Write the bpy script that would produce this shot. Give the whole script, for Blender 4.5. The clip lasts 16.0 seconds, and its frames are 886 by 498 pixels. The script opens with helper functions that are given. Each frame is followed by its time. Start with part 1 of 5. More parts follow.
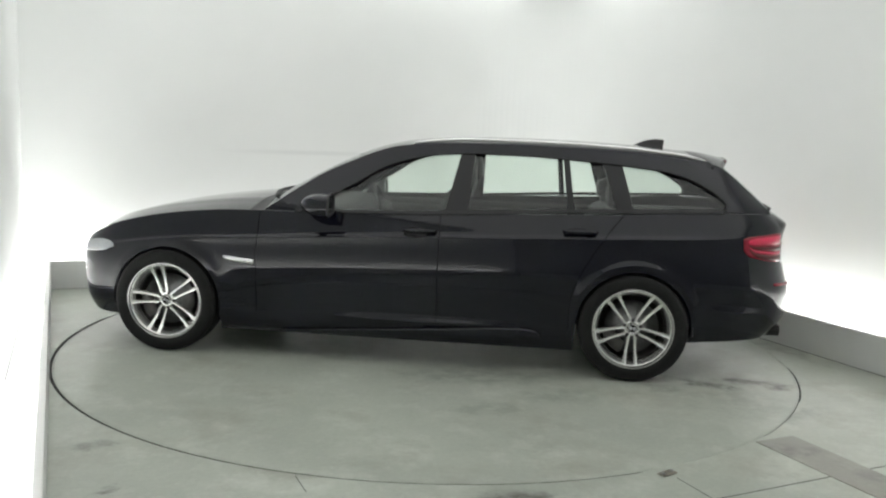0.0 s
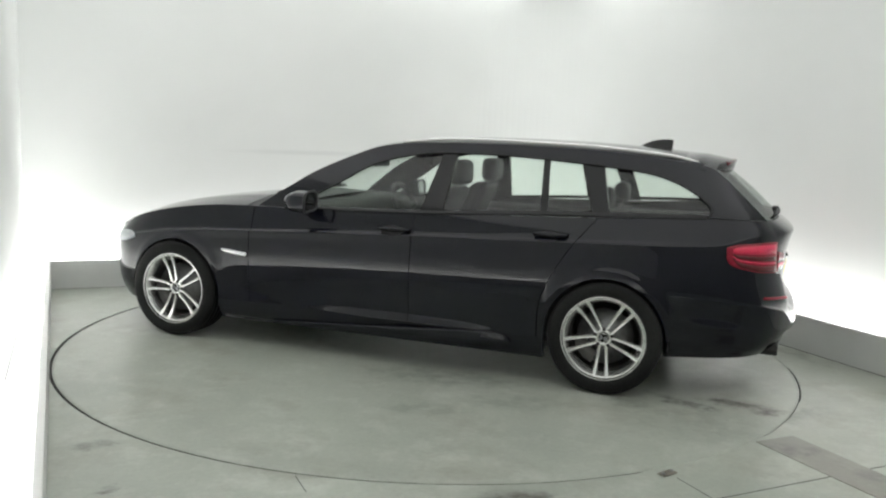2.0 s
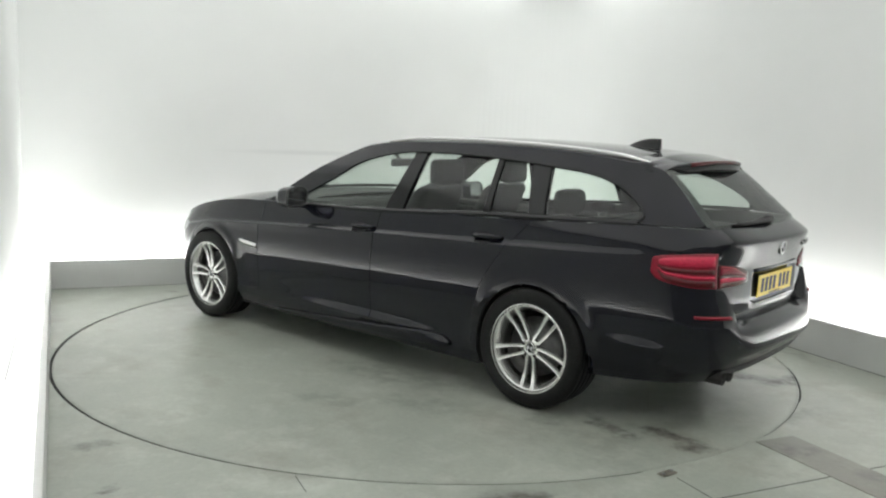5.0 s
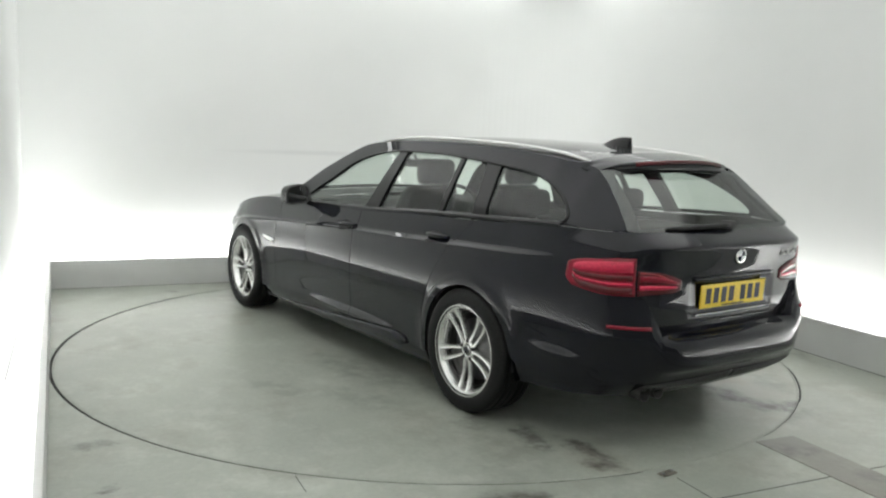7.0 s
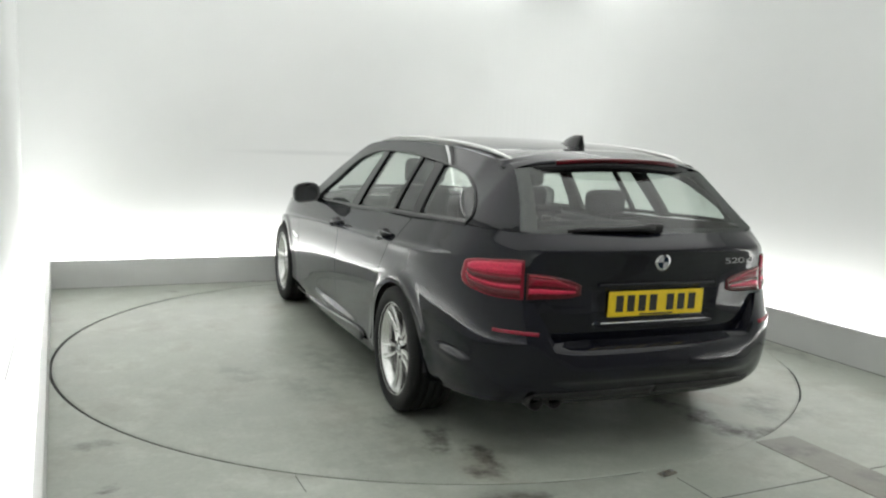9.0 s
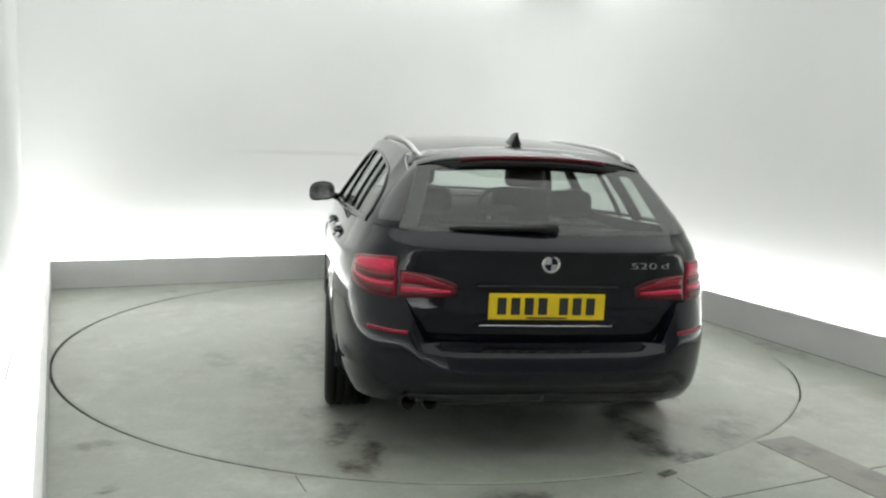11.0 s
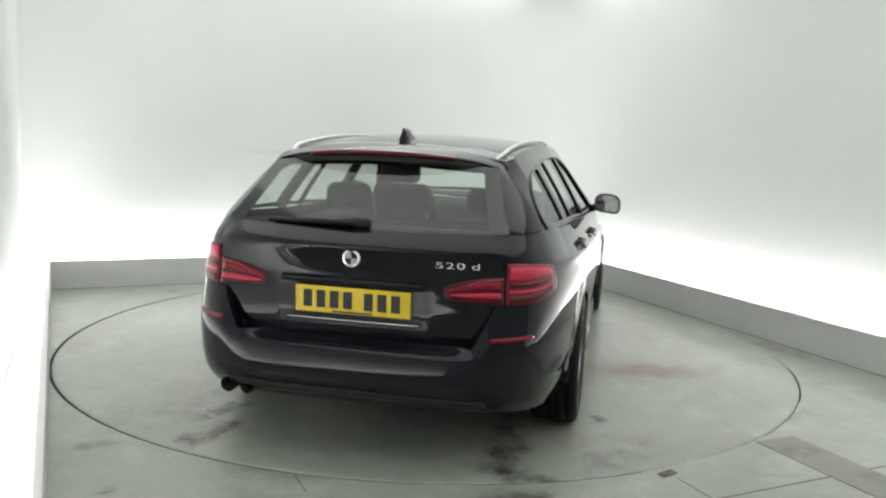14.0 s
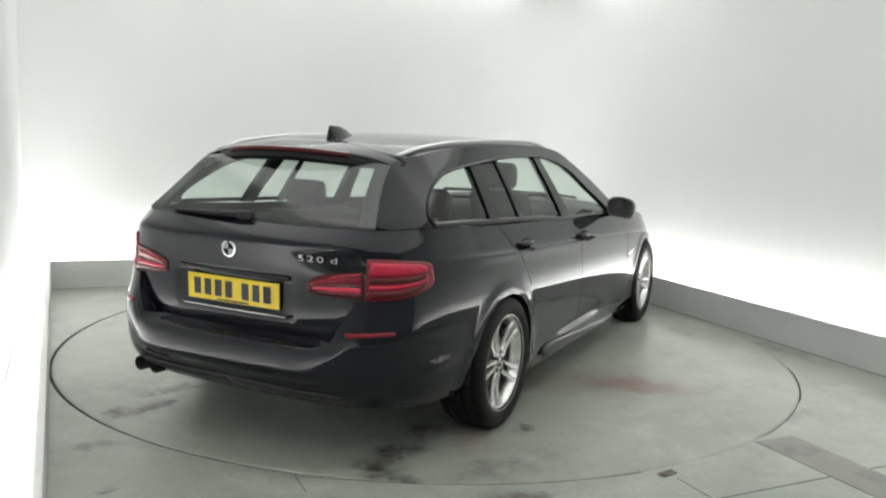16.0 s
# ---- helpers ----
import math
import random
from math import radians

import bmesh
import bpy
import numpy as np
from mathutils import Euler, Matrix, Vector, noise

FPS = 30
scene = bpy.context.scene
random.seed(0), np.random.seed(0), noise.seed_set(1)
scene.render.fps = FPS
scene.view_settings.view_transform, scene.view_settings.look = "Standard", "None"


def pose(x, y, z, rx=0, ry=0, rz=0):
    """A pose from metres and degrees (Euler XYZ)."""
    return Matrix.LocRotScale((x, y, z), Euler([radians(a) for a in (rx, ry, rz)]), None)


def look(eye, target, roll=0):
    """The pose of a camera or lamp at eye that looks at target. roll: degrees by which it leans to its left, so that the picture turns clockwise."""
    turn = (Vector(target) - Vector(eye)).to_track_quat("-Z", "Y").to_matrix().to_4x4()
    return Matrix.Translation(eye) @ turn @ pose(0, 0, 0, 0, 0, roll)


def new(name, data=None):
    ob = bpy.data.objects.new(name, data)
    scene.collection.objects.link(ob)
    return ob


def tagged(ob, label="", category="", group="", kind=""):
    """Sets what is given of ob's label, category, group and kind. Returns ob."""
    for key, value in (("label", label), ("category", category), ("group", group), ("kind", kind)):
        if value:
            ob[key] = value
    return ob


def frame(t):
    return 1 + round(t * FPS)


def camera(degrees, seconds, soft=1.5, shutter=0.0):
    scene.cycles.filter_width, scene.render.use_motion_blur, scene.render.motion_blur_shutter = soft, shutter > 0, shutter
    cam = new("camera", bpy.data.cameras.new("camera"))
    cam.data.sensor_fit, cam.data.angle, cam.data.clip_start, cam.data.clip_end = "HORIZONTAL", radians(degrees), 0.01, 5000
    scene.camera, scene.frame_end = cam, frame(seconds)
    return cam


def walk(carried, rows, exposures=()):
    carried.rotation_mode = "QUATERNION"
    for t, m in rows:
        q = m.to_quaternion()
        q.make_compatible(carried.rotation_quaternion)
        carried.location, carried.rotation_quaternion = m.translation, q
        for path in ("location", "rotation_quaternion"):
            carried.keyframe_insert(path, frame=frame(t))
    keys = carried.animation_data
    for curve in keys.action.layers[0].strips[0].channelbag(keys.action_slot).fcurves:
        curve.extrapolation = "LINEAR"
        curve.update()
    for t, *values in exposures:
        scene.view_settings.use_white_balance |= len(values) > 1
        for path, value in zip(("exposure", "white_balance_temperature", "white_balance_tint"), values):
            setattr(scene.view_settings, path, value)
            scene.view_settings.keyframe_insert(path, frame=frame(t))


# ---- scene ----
# ---- camera ----
EYE = (0.0, -5.793, 1.470)
AHEAD = (EYE[0] + 0.01473, EYE[1] + 0.99036, EYE[2] - 0.13770)
cam = camera(56.3, 16.0, soft=2.2)
STAND = look(EYE, AHEAD, 2.237)
walk(cam, [(0.0, STAND), (16.0, STAND)])

# ---- turn of the table and of the car on it ----
TURN_START, TURN_RATE, TURN_BEND = 173.88, -6.927, -0.0073
CAR_X, CAR_Y = -0.142, 0.211
TABLE_AT = (0.012, 0.0)           # middle of the round gap


def turn_at(t):
    return TURN_START + TURN_RATE * t + TURN_BEND * (t - 8.0) ** 2


# ---- world and light ----
world = bpy.data.worlds.new("world")
scene.world = world
world.use_nodes = True
world.node_tree.nodes["Background"].inputs[0].default_value = (0.02, 0.02, 0.02, 1)
scene.view_settings.exposure = 0.06

ROOM = 24.3                       # turn of the room about the table's axis
LEFT, RIGHT, BACK, FRONT = -2.45, 2.53, 2.555, -5.60
GAP = 0.21                        # from kerb face to wall
KERB = 0.245
HIGH = 3.08


# ---- helpers ----
def mesh_object(name, bm, material, smooth=False):
    me = bpy.data.meshes.new(name)
    bm.normal_update()
    bm.to_mesh(me)
    bm.free()
    ob = new(name, me)
    for m in (material if isinstance(material, (list, tuple)) else [material]):
        me.materials.append(m)
    if smooth:
        for p in me.polygons:
            p.use_smooth = True
    return ob


def part(name, bm, material, parent, label="", smooth=True):
    ob = mesh_object(name, bm, material, smooth)
    ob.parent = parent
    if label:
        ob["label"] = label
    return ob


def add_box(bm, a, b, bevel=0.0, seg=2):
    """A box between two corners, with rounded edges."""
    a, b = Vector(a), Vector(b)
    got = bmesh.ops.create_cube(bm, size=1.0)
    for v in got["verts"]:
        v.co = Vector([(a[i] + b[i]) / 2 + v.co[i] * (b[i] - a[i]) for i in range(3)])
    if bevel:
        edges = list({e for v in got["verts"] for e in v.link_edges})
        bmesh.ops.bevel(bm, geom=edges, offset=bevel, segments=seg, profile=0.5, affect="EDGES")
    return bm


def box(a, b, bevel=0.0, seg=2):
    return add_box(bmesh.new(), a, b, bevel, seg)


def add_grid(bm, rows, closed=False, flip=False):
    """Faces over a table of points, row by row."""
    vs = [[bm.verts.new(p) for p in r] for r in rows]
    for i in range(len(vs) - 1):
        n = len(vs[i])
        for j in range(n if closed else n - 1):
            k = (j + 1) % n
            q = [vs[i][j], vs[i][k], vs[i + 1][k], vs[i + 1][j]]
            if flip:
                q.reverse()
            if (q[0].co - q[1].co).length < 1e-7 and (q[2].co - q[3].co).length < 1e-7:
                continue
            bm.faces.new(q)
    return vs


def lathe(profile, n=64, axis="y"):
    """A turned body: profile of (radius, height) about an axis."""
    bm = bmesh.new()
    rows = []
    for r, h in profile:
        row = []
        for i in range(n):
            a = 2 * math.pi * i / n
            c, s = r * math.cos(a), r * math.sin(a)
            row.append((c, h, s) if axis == "y" else (c, s, h))
        rows.append(row)
    add_grid(bm, rows, closed=True)
    bmesh.ops.remove_doubles(bm, verts=bm.verts, dist=1e-6)
    bmesh.ops.recalc_face_normals(bm, faces=bm.faces)
    return bm


def spline(points, n):
    """A smooth line through points, as n + 1 points at even lengths."""
    P = [Vector(p) for p in points]
    out = []
    m = 24
    for i in range(len(P) - 1):
        a, b, c, d = P[max(i - 1, 0)], P[i], P[i + 1], P[min(i + 2, len(P) - 1)]
        for k in range(m):
            t = k / m
            out.append(0.5 * ((2 * b) + (c - a) * t + (2 * a - 5 * b + 4 * c - d) * t * t + (3 * b - a - 3 * c + d) * t ** 3))
    out.append(P[-1])
    lengths = [0.0]
    for i in range(1, len(out)):
        lengths.append(lengths[-1] + (out[i] - out[i - 1]).length)
    res, j = [], 0
    for k in range(n + 1):
        want = lengths[-1] * k / n
        while j < len(out) - 2 and lengths[j + 1] < want:
            j += 1
        seg = lengths[j + 1] - lengths[j]
        f = 0 if seg < 1e-9 else (want - lengths[j]) / seg
        res.append(out[j].lerp(out[j + 1], min(max(f, 0), 1)))
    return res


def curve_at(table, x):
    """A smooth value read off a table of (x, value) with rising x."""
    if x <= table[0][0]:
        return table[0][1]
    if x >= table[-1][0]:
        return table[-1][1]
    for i in range(len(table) - 1):
        if x <= table[i + 1][0]:
            break
    def slope(k):
        k0, k1 = max(k - 1, 0), min(k + 1, len(table) - 1)
        return (table[k1][1] - table[k0][1]) / (table[k1][0] - table[k0][0])
    (x0, y0), (x1, y1) = table[i], table[i + 1]
    h = x1 - x0
    t = (x - x0) / h
    m0, m1 = slope(i) * h, slope(i + 1) * h
    return (2 * t ** 3 - 3 * t * t + 1) * y0 + (t ** 3 - 2 * t * t + t) * m0 + (-2 * t ** 3 + 3 * t * t) * y1 + (t ** 3 - t * t) * m1


def tube(points, radius, n=8, cap=True):
    """A round bar along points; radius is one number or one for each point."""
    P = [Vector(p) for p in points]
    bm = bmesh.new()
    rows = []
    side = None
    for i, p in enumerate(P):
        d = (P[min(i + 1, len(P) - 1)] - P[max(i - 1, 0)]).normalized()
        if side is None:
            side = d.orthogonal().normalized()
        side = (side - d * side.dot(d)).normalized()
        up = d.cross(side)
        r = radius[i] if isinstance(radius, (list, tuple)) else radius
        rows.append([p + (side * math.cos(2 * math.pi * k / n) + up * math.sin(2 * math.pi * k / n)) * r for k in range(n)])
    vs = add_grid(bm, rows, closed=True)
    if cap:
        bm.faces.new(list(reversed(vs[0])))
        bm.faces.new(vs[-1])
    bmesh.ops.recalc_face_normals(bm, faces=bm.faces)
    return bm


# ---- materials ----
def material(name):
    m = bpy.data.materials.new(name)
    m.use_nodes = True
    nt = m.node_tree
    return m, nt, nt.nodes["Principled BSDF"]


def noise_node(nt, scale, detail=4.0, rough=0.55, coords="Object", stretch=None):
    tc = nt.nodes.new("ShaderNodeTexCoord")
    n = nt.nodes.new("ShaderNodeTexNoise")
    n.inputs["Scale"].default_value = scale
    n.inputs["Detail"].default_value = detail
    n.inputs["Roughness"].default_value = rough
    if stretch:
        mp = nt.nodes.new("ShaderNodeMapping")
        mp.inputs["Scale"].default_value = stretch
        nt.links.new(tc.outputs[coords], mp.inputs["Vector"])
        nt.links.new(mp.outputs[0], n.inputs["Vector"])
    else:
        nt.links.new(tc.outputs[coords], n.inputs["Vector"])
    return n


def ramp_node(nt, source, stops):
    r = nt.nodes.new("ShaderNodeValToRGB")
    els = r.color_ramp.elements
    els[0].position, els[0].color = stops[0][0], (*stops[0][1], 1)
    els[1].position, els[1].color = stops[-1][0], (*stops[-1][1], 1)
    for p, c in stops[1:-1]:
        e = els.new(p)
        e.color = (*c, 1)
    nt.links.new(source, r.inputs[0])
    return r


def bump_node(nt, p, source, strength, distance=0.002):
    b = nt.nodes.new("ShaderNodeBump")
    b.inputs["Strength"].default_value = strength
    b.inputs["Distance"].default_value = distance
    nt.links.new(source, b.inputs["Height"])
    nt.links.new(b.outputs[0], p.inputs["Normal"])


def mix_node(nt, fac, a, b, blend="MIX"):
    m = nt.nodes.new("ShaderNodeMix")
    m.data_type, m.blend_type = "RGBA", blend
    for sock, v in ((m.inputs[0], fac), (m.inputs[6], a), (m.inputs[7], b)):
        if isinstance(v, (int, float)):
            sock.default_value = v
        elif isinstance(v, tuple):
            sock.default_value = (*v, 1)
        else:
            nt.links.new(v, sock)
    return m.outputs[2]


def plain(name, color, rough=0.5, metal=0.0, grain=60.0, vary=0.15, bump=0.0, coat=0.0, spec=0.5):
    """A surface of one base colour with grain and slight wear."""
    m, nt, p = material(name)
    n = noise_node(nt, grain)
    lo = tuple(c * (1 - vary) for c in color)
    hi = tuple(min(c * (1 + vary), 1) for c in color)
    r = ramp_node(nt, n.outputs[0], [(0.3, lo), (0.7, hi)])
    nt.links.new(r.outputs[0], p.inputs["Base Color"])
    p.inputs["Roughness"].default_value = rough
    p.inputs["Metallic"].default_value = metal
    p.inputs["Coat Weight"].default_value = coat
    p.inputs["Specular IOR Level"].default_value = spec
    if bump:
        bump_node(nt, p, n.outputs[0], bump)
    return m


def glowing(name, color, strength):
    m, nt, p = material(name)
    p.inputs["Base Color"].default_value = (0.8, 0.8, 0.8, 1)
    p.inputs["Emission Color"].default_value = (*color, 1)
    p.inputs["Emission Strength"].default_value = strength
    return m


def spots_field(nt, spots, coords="Object"):
    """Soft irregular stains at given places: sum of (x, y, length, width, turn, strength)."""
    tc = nt.nodes.new("ShaderNodeTexCoord")
    warp = noise_node(nt, 5.0, 5.0, 0.65)
    sub = nt.nodes.new("ShaderNodeVectorMath")
    sub.operation = "SUBTRACT"
    nt.links.new(warp.outputs[1], sub.inputs[0])
    sub.inputs[1].default_value = (0.5, 0.5, 0.5)
    sc = nt.nodes.new("ShaderNodeVectorMath")
    sc.operation = "SCALE"
    sc.inputs["Scale"].default_value = 0.34
    nt.links.new(sub.outputs[0], sc.inputs[0])
    ad = nt.nodes.new("ShaderNodeVectorMath")
    nt.links.new(tc.outputs[coords], ad.inputs[0])
    nt.links.new(sc.outputs[0], ad.inputs[1])
    total = None
    for x, y, a, b, turn, strength in spots:
        mp = nt.nodes.new("ShaderNodeMapping")
        mp.vector_type = "TEXTURE"
        mp.inputs["Location"].default_value = (x, y, 0)
        mp.inputs["Rotation"].default_value = (0, 0, radians(turn))
        mp.inputs["Scale"].default_value = (a, b, 1)
        nt.links.new(ad.outputs[0], mp.inputs["Vector"])
        ln = nt.nodes.new("ShaderNodeVectorMath")
        ln.operation = "LENGTH"
        nt.links.new(mp.outputs[0], ln.inputs[0])
        mr = nt.nodes.new("ShaderNodeMapRange")
        mr.interpolation_type = "SMOOTHSTEP"
        mr.inputs[1].default_value, mr.inputs[2].default_value = 1.15, 0.25
        mr.inputs[3].default_value, mr.inputs[4].default_value = 0.0, strength
        nt.links.new(ln.outputs["Value"], mr.inputs[0])
        if total is None:
            total = mr.outputs[0]
        else:
            mx = nt.nodes.new("ShaderNodeMath")
            mx.operation = "MAXIMUM"
            nt.links.new(total, mx.inputs[0])
            nt.links.new(mr.outputs[0], mx.inputs[1])
            total = mx.outputs[0]
    return total


def concrete(name, base, dark, damp_dark, red=()):
    """Painted grey-green concrete with worn patches, damp stains, broad darker patches and rust-coloured marks."""
    m, nt, p = material(name)
    big = noise_node(nt, 0.9, 5.0, 0.6)
    fine = noise_node(nt, 38.0, 6.0, 0.7)
    streak = noise_node(nt, 3.2, 6.0, 0.72)
    tone = ramp_node(nt, big.outputs[0], [(0.32, tuple(c * 0.86 for c in base)), (0.68, tuple(c * 1.1 for c in base))])
    worn = ramp_node(nt, streak.outputs[0], [(0.5, (0, 0, 0)), (0.72, (1, 1, 1))])
    col = mix_node(nt, 0.22, tone.outputs[0], worn.outputs[0], "SOFT_LIGHT")
    grain = ramp_node(nt, fine.outputs[0], [(0.25, (0.86, 0.86, 0.86)), (0.75, (1.08, 1.08, 1.08))])
    col = mix_node(nt, 0.8, col, grain.outputs[0], "MULTIPLY")
    dirt = noise_node(nt, 1.7, 7.0, 0.68)
    dr = ramp_node(nt, dirt.outputs[0], [(0.52, (0, 0, 0)), (0.70, (0.55, 0.55, 0.55))])
    col = mix_node(nt, dr.outputs[0], col, (0.235, 0.215, 0.175))
    if red:
        col = mix_node(nt, spots_field(nt, red), col, (0.22, 0.13, 0.10))
    if damp_dark:
        f = spots_field(nt, damp_dark)
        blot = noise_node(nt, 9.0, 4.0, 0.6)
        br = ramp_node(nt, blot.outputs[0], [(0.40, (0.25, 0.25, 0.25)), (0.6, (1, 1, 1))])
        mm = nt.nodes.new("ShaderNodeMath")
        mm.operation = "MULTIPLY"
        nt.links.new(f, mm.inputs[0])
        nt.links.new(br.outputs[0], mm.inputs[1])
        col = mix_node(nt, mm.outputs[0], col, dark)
    nt.links.new(col, p.inputs["Base Color"])
    rr = nt.nodes.new("ShaderNodeMapRange")
    rr.inputs[3].default_value, rr.inputs[4].default_value = 0.24, 0.44
    nt.links.new(streak.outputs[0], rr.inputs[0])
    nt.links.new(rr.outputs[0], p.inputs["Roughness"])
    bump_node(nt, p, fine.outputs[0], 0.12, 0.001)
    return m


def wall_paint(shade_line=False):
    m, nt, p = material("shade_line_wall_paint" if shade_line else "white_wall_paint")
    big = noise_node(nt, 0.6, 3.0, 0.5)
    fine = noise_node(nt, 120.0, 3.0, 0.5)
    r = ramp_node(nt, big.outputs[0], [(0.3, (0.76, 0.775, 0.765)), (0.7, (0.81, 0.82, 0.81))])
    nt.links.new(r.outputs[0], p.inputs["Base Color"])
    p.inputs["Roughness"].default_value = 0.55
    bump_node(nt, p, fine.outputs[0], 0.08, 0.001)
    if shade_line:                # long faint shadow line of a panel joint, painted as a darker band
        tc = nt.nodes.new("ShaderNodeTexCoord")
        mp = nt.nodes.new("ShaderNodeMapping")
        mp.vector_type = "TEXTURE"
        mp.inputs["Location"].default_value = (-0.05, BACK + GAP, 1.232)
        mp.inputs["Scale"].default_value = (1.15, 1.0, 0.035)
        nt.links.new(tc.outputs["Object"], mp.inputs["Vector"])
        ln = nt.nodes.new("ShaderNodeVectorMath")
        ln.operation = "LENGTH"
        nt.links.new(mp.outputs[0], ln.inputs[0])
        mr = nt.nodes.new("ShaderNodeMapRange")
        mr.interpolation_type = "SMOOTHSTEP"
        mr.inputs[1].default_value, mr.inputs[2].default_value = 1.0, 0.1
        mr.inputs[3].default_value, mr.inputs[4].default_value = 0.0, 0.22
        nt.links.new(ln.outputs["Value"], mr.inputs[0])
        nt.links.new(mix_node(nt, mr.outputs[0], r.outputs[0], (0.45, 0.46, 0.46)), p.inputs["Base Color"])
    return m


WALL = wall_paint()
WALL_SHADE_LINE = wall_paint(True)
# the broad weak spots darken the table under and beside the car
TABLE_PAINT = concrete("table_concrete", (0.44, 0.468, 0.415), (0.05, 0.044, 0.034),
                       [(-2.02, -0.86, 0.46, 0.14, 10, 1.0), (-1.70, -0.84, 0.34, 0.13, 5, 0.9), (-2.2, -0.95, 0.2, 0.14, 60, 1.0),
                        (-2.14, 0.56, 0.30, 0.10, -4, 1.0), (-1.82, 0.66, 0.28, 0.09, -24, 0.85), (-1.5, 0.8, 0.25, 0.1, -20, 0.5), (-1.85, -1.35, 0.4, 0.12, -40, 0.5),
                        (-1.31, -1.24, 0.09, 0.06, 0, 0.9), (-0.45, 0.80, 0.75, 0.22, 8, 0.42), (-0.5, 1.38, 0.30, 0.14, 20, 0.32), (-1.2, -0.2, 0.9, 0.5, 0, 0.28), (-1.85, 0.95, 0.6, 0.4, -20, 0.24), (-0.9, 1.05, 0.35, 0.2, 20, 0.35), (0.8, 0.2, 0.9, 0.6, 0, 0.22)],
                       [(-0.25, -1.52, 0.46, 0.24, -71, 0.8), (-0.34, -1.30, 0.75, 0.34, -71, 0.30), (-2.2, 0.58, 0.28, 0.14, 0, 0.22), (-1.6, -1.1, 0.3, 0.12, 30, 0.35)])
FLOOR_PAINT = concrete("floor_concrete", (0.44, 0.468, 0.415), (0.10, 0.095, 0.08),
                       [(-2.27, -1.32, 0.12, 0.08, 0, 0.7), (-2.23, -1.85, 0.07, 0.06, 0, 0.9), (-1.50, 2.26, 0.06, 0.06, 0, 0.8),
                        (-0.69, -2.47, 0.17, 0.09, 0, 1.0), (2.38, -0.9, 0.7, 0.12, 90, 0.5), (1.3, -2.1, 0.3, 0.12, 0, 0.5), (-2.2, 0.6, 0.2, 0.12, 40, 0.35)])
KERB_PAINT = plain("grey_kerb_paint", (0.62, 0.625, 0.615), 0.4, grain=3.0, vary=0.04, bump=0.05)
# grey of the unseen front wall, set to darken reflections in the car
DIM_FRONT_WALL = plain("dim_front_wall", (0.34, 0.345, 0.34), 0.55, grain=2.0, vary=0.05, bump=0.05)
# near-black that stands in for the shade inside the gap and pit
GAP_SHADE = plain("gap_shade", (0.012, 0.012, 0.011), 0.8)
PATCH = concrete("repair_concrete", (0.29, 0.285, 0.25), (0.1, 0.1, 0.09), [(0.85, -2.5, 0.16, 0.1, 20, 0.7), (0.95, -2.9, 0.2, 0.1, 60, 0.5)])
TROUGH_GLOW = glowing("trough_diffuser_glow", (1.0, 1.0, 0.98), 24.0)
CEIL_GLOW = glowing("ceiling_diffuser_glow", (0.98, 1.0, 0.97), 4.2)
FILL_GLOW = glowing("fill_glow", (0.98, 1.0, 0.97), 0.71)
METAL_GREY = plain("galvanised_metal", (0.3, 0.3, 0.3), 0.4, 0.8)

TO_ROOM = pose(0, 0, 0, 0, 0, ROOM)


def structure(name, bm, mat, label, category, smooth=False, turned=True):
    ob = mesh_object(name, bm, mat, smooth)
    if turned:
        ob.matrix_basis = TO_ROOM
    return tagged(ob, label, category, kind="structure")


# ---- room ----
def table_in_room():
    """The table's middle in the room's own axes."""
    v = TO_ROOM.inverted() @ Vector((*TABLE_AT, 0))
    return v.x, v.y


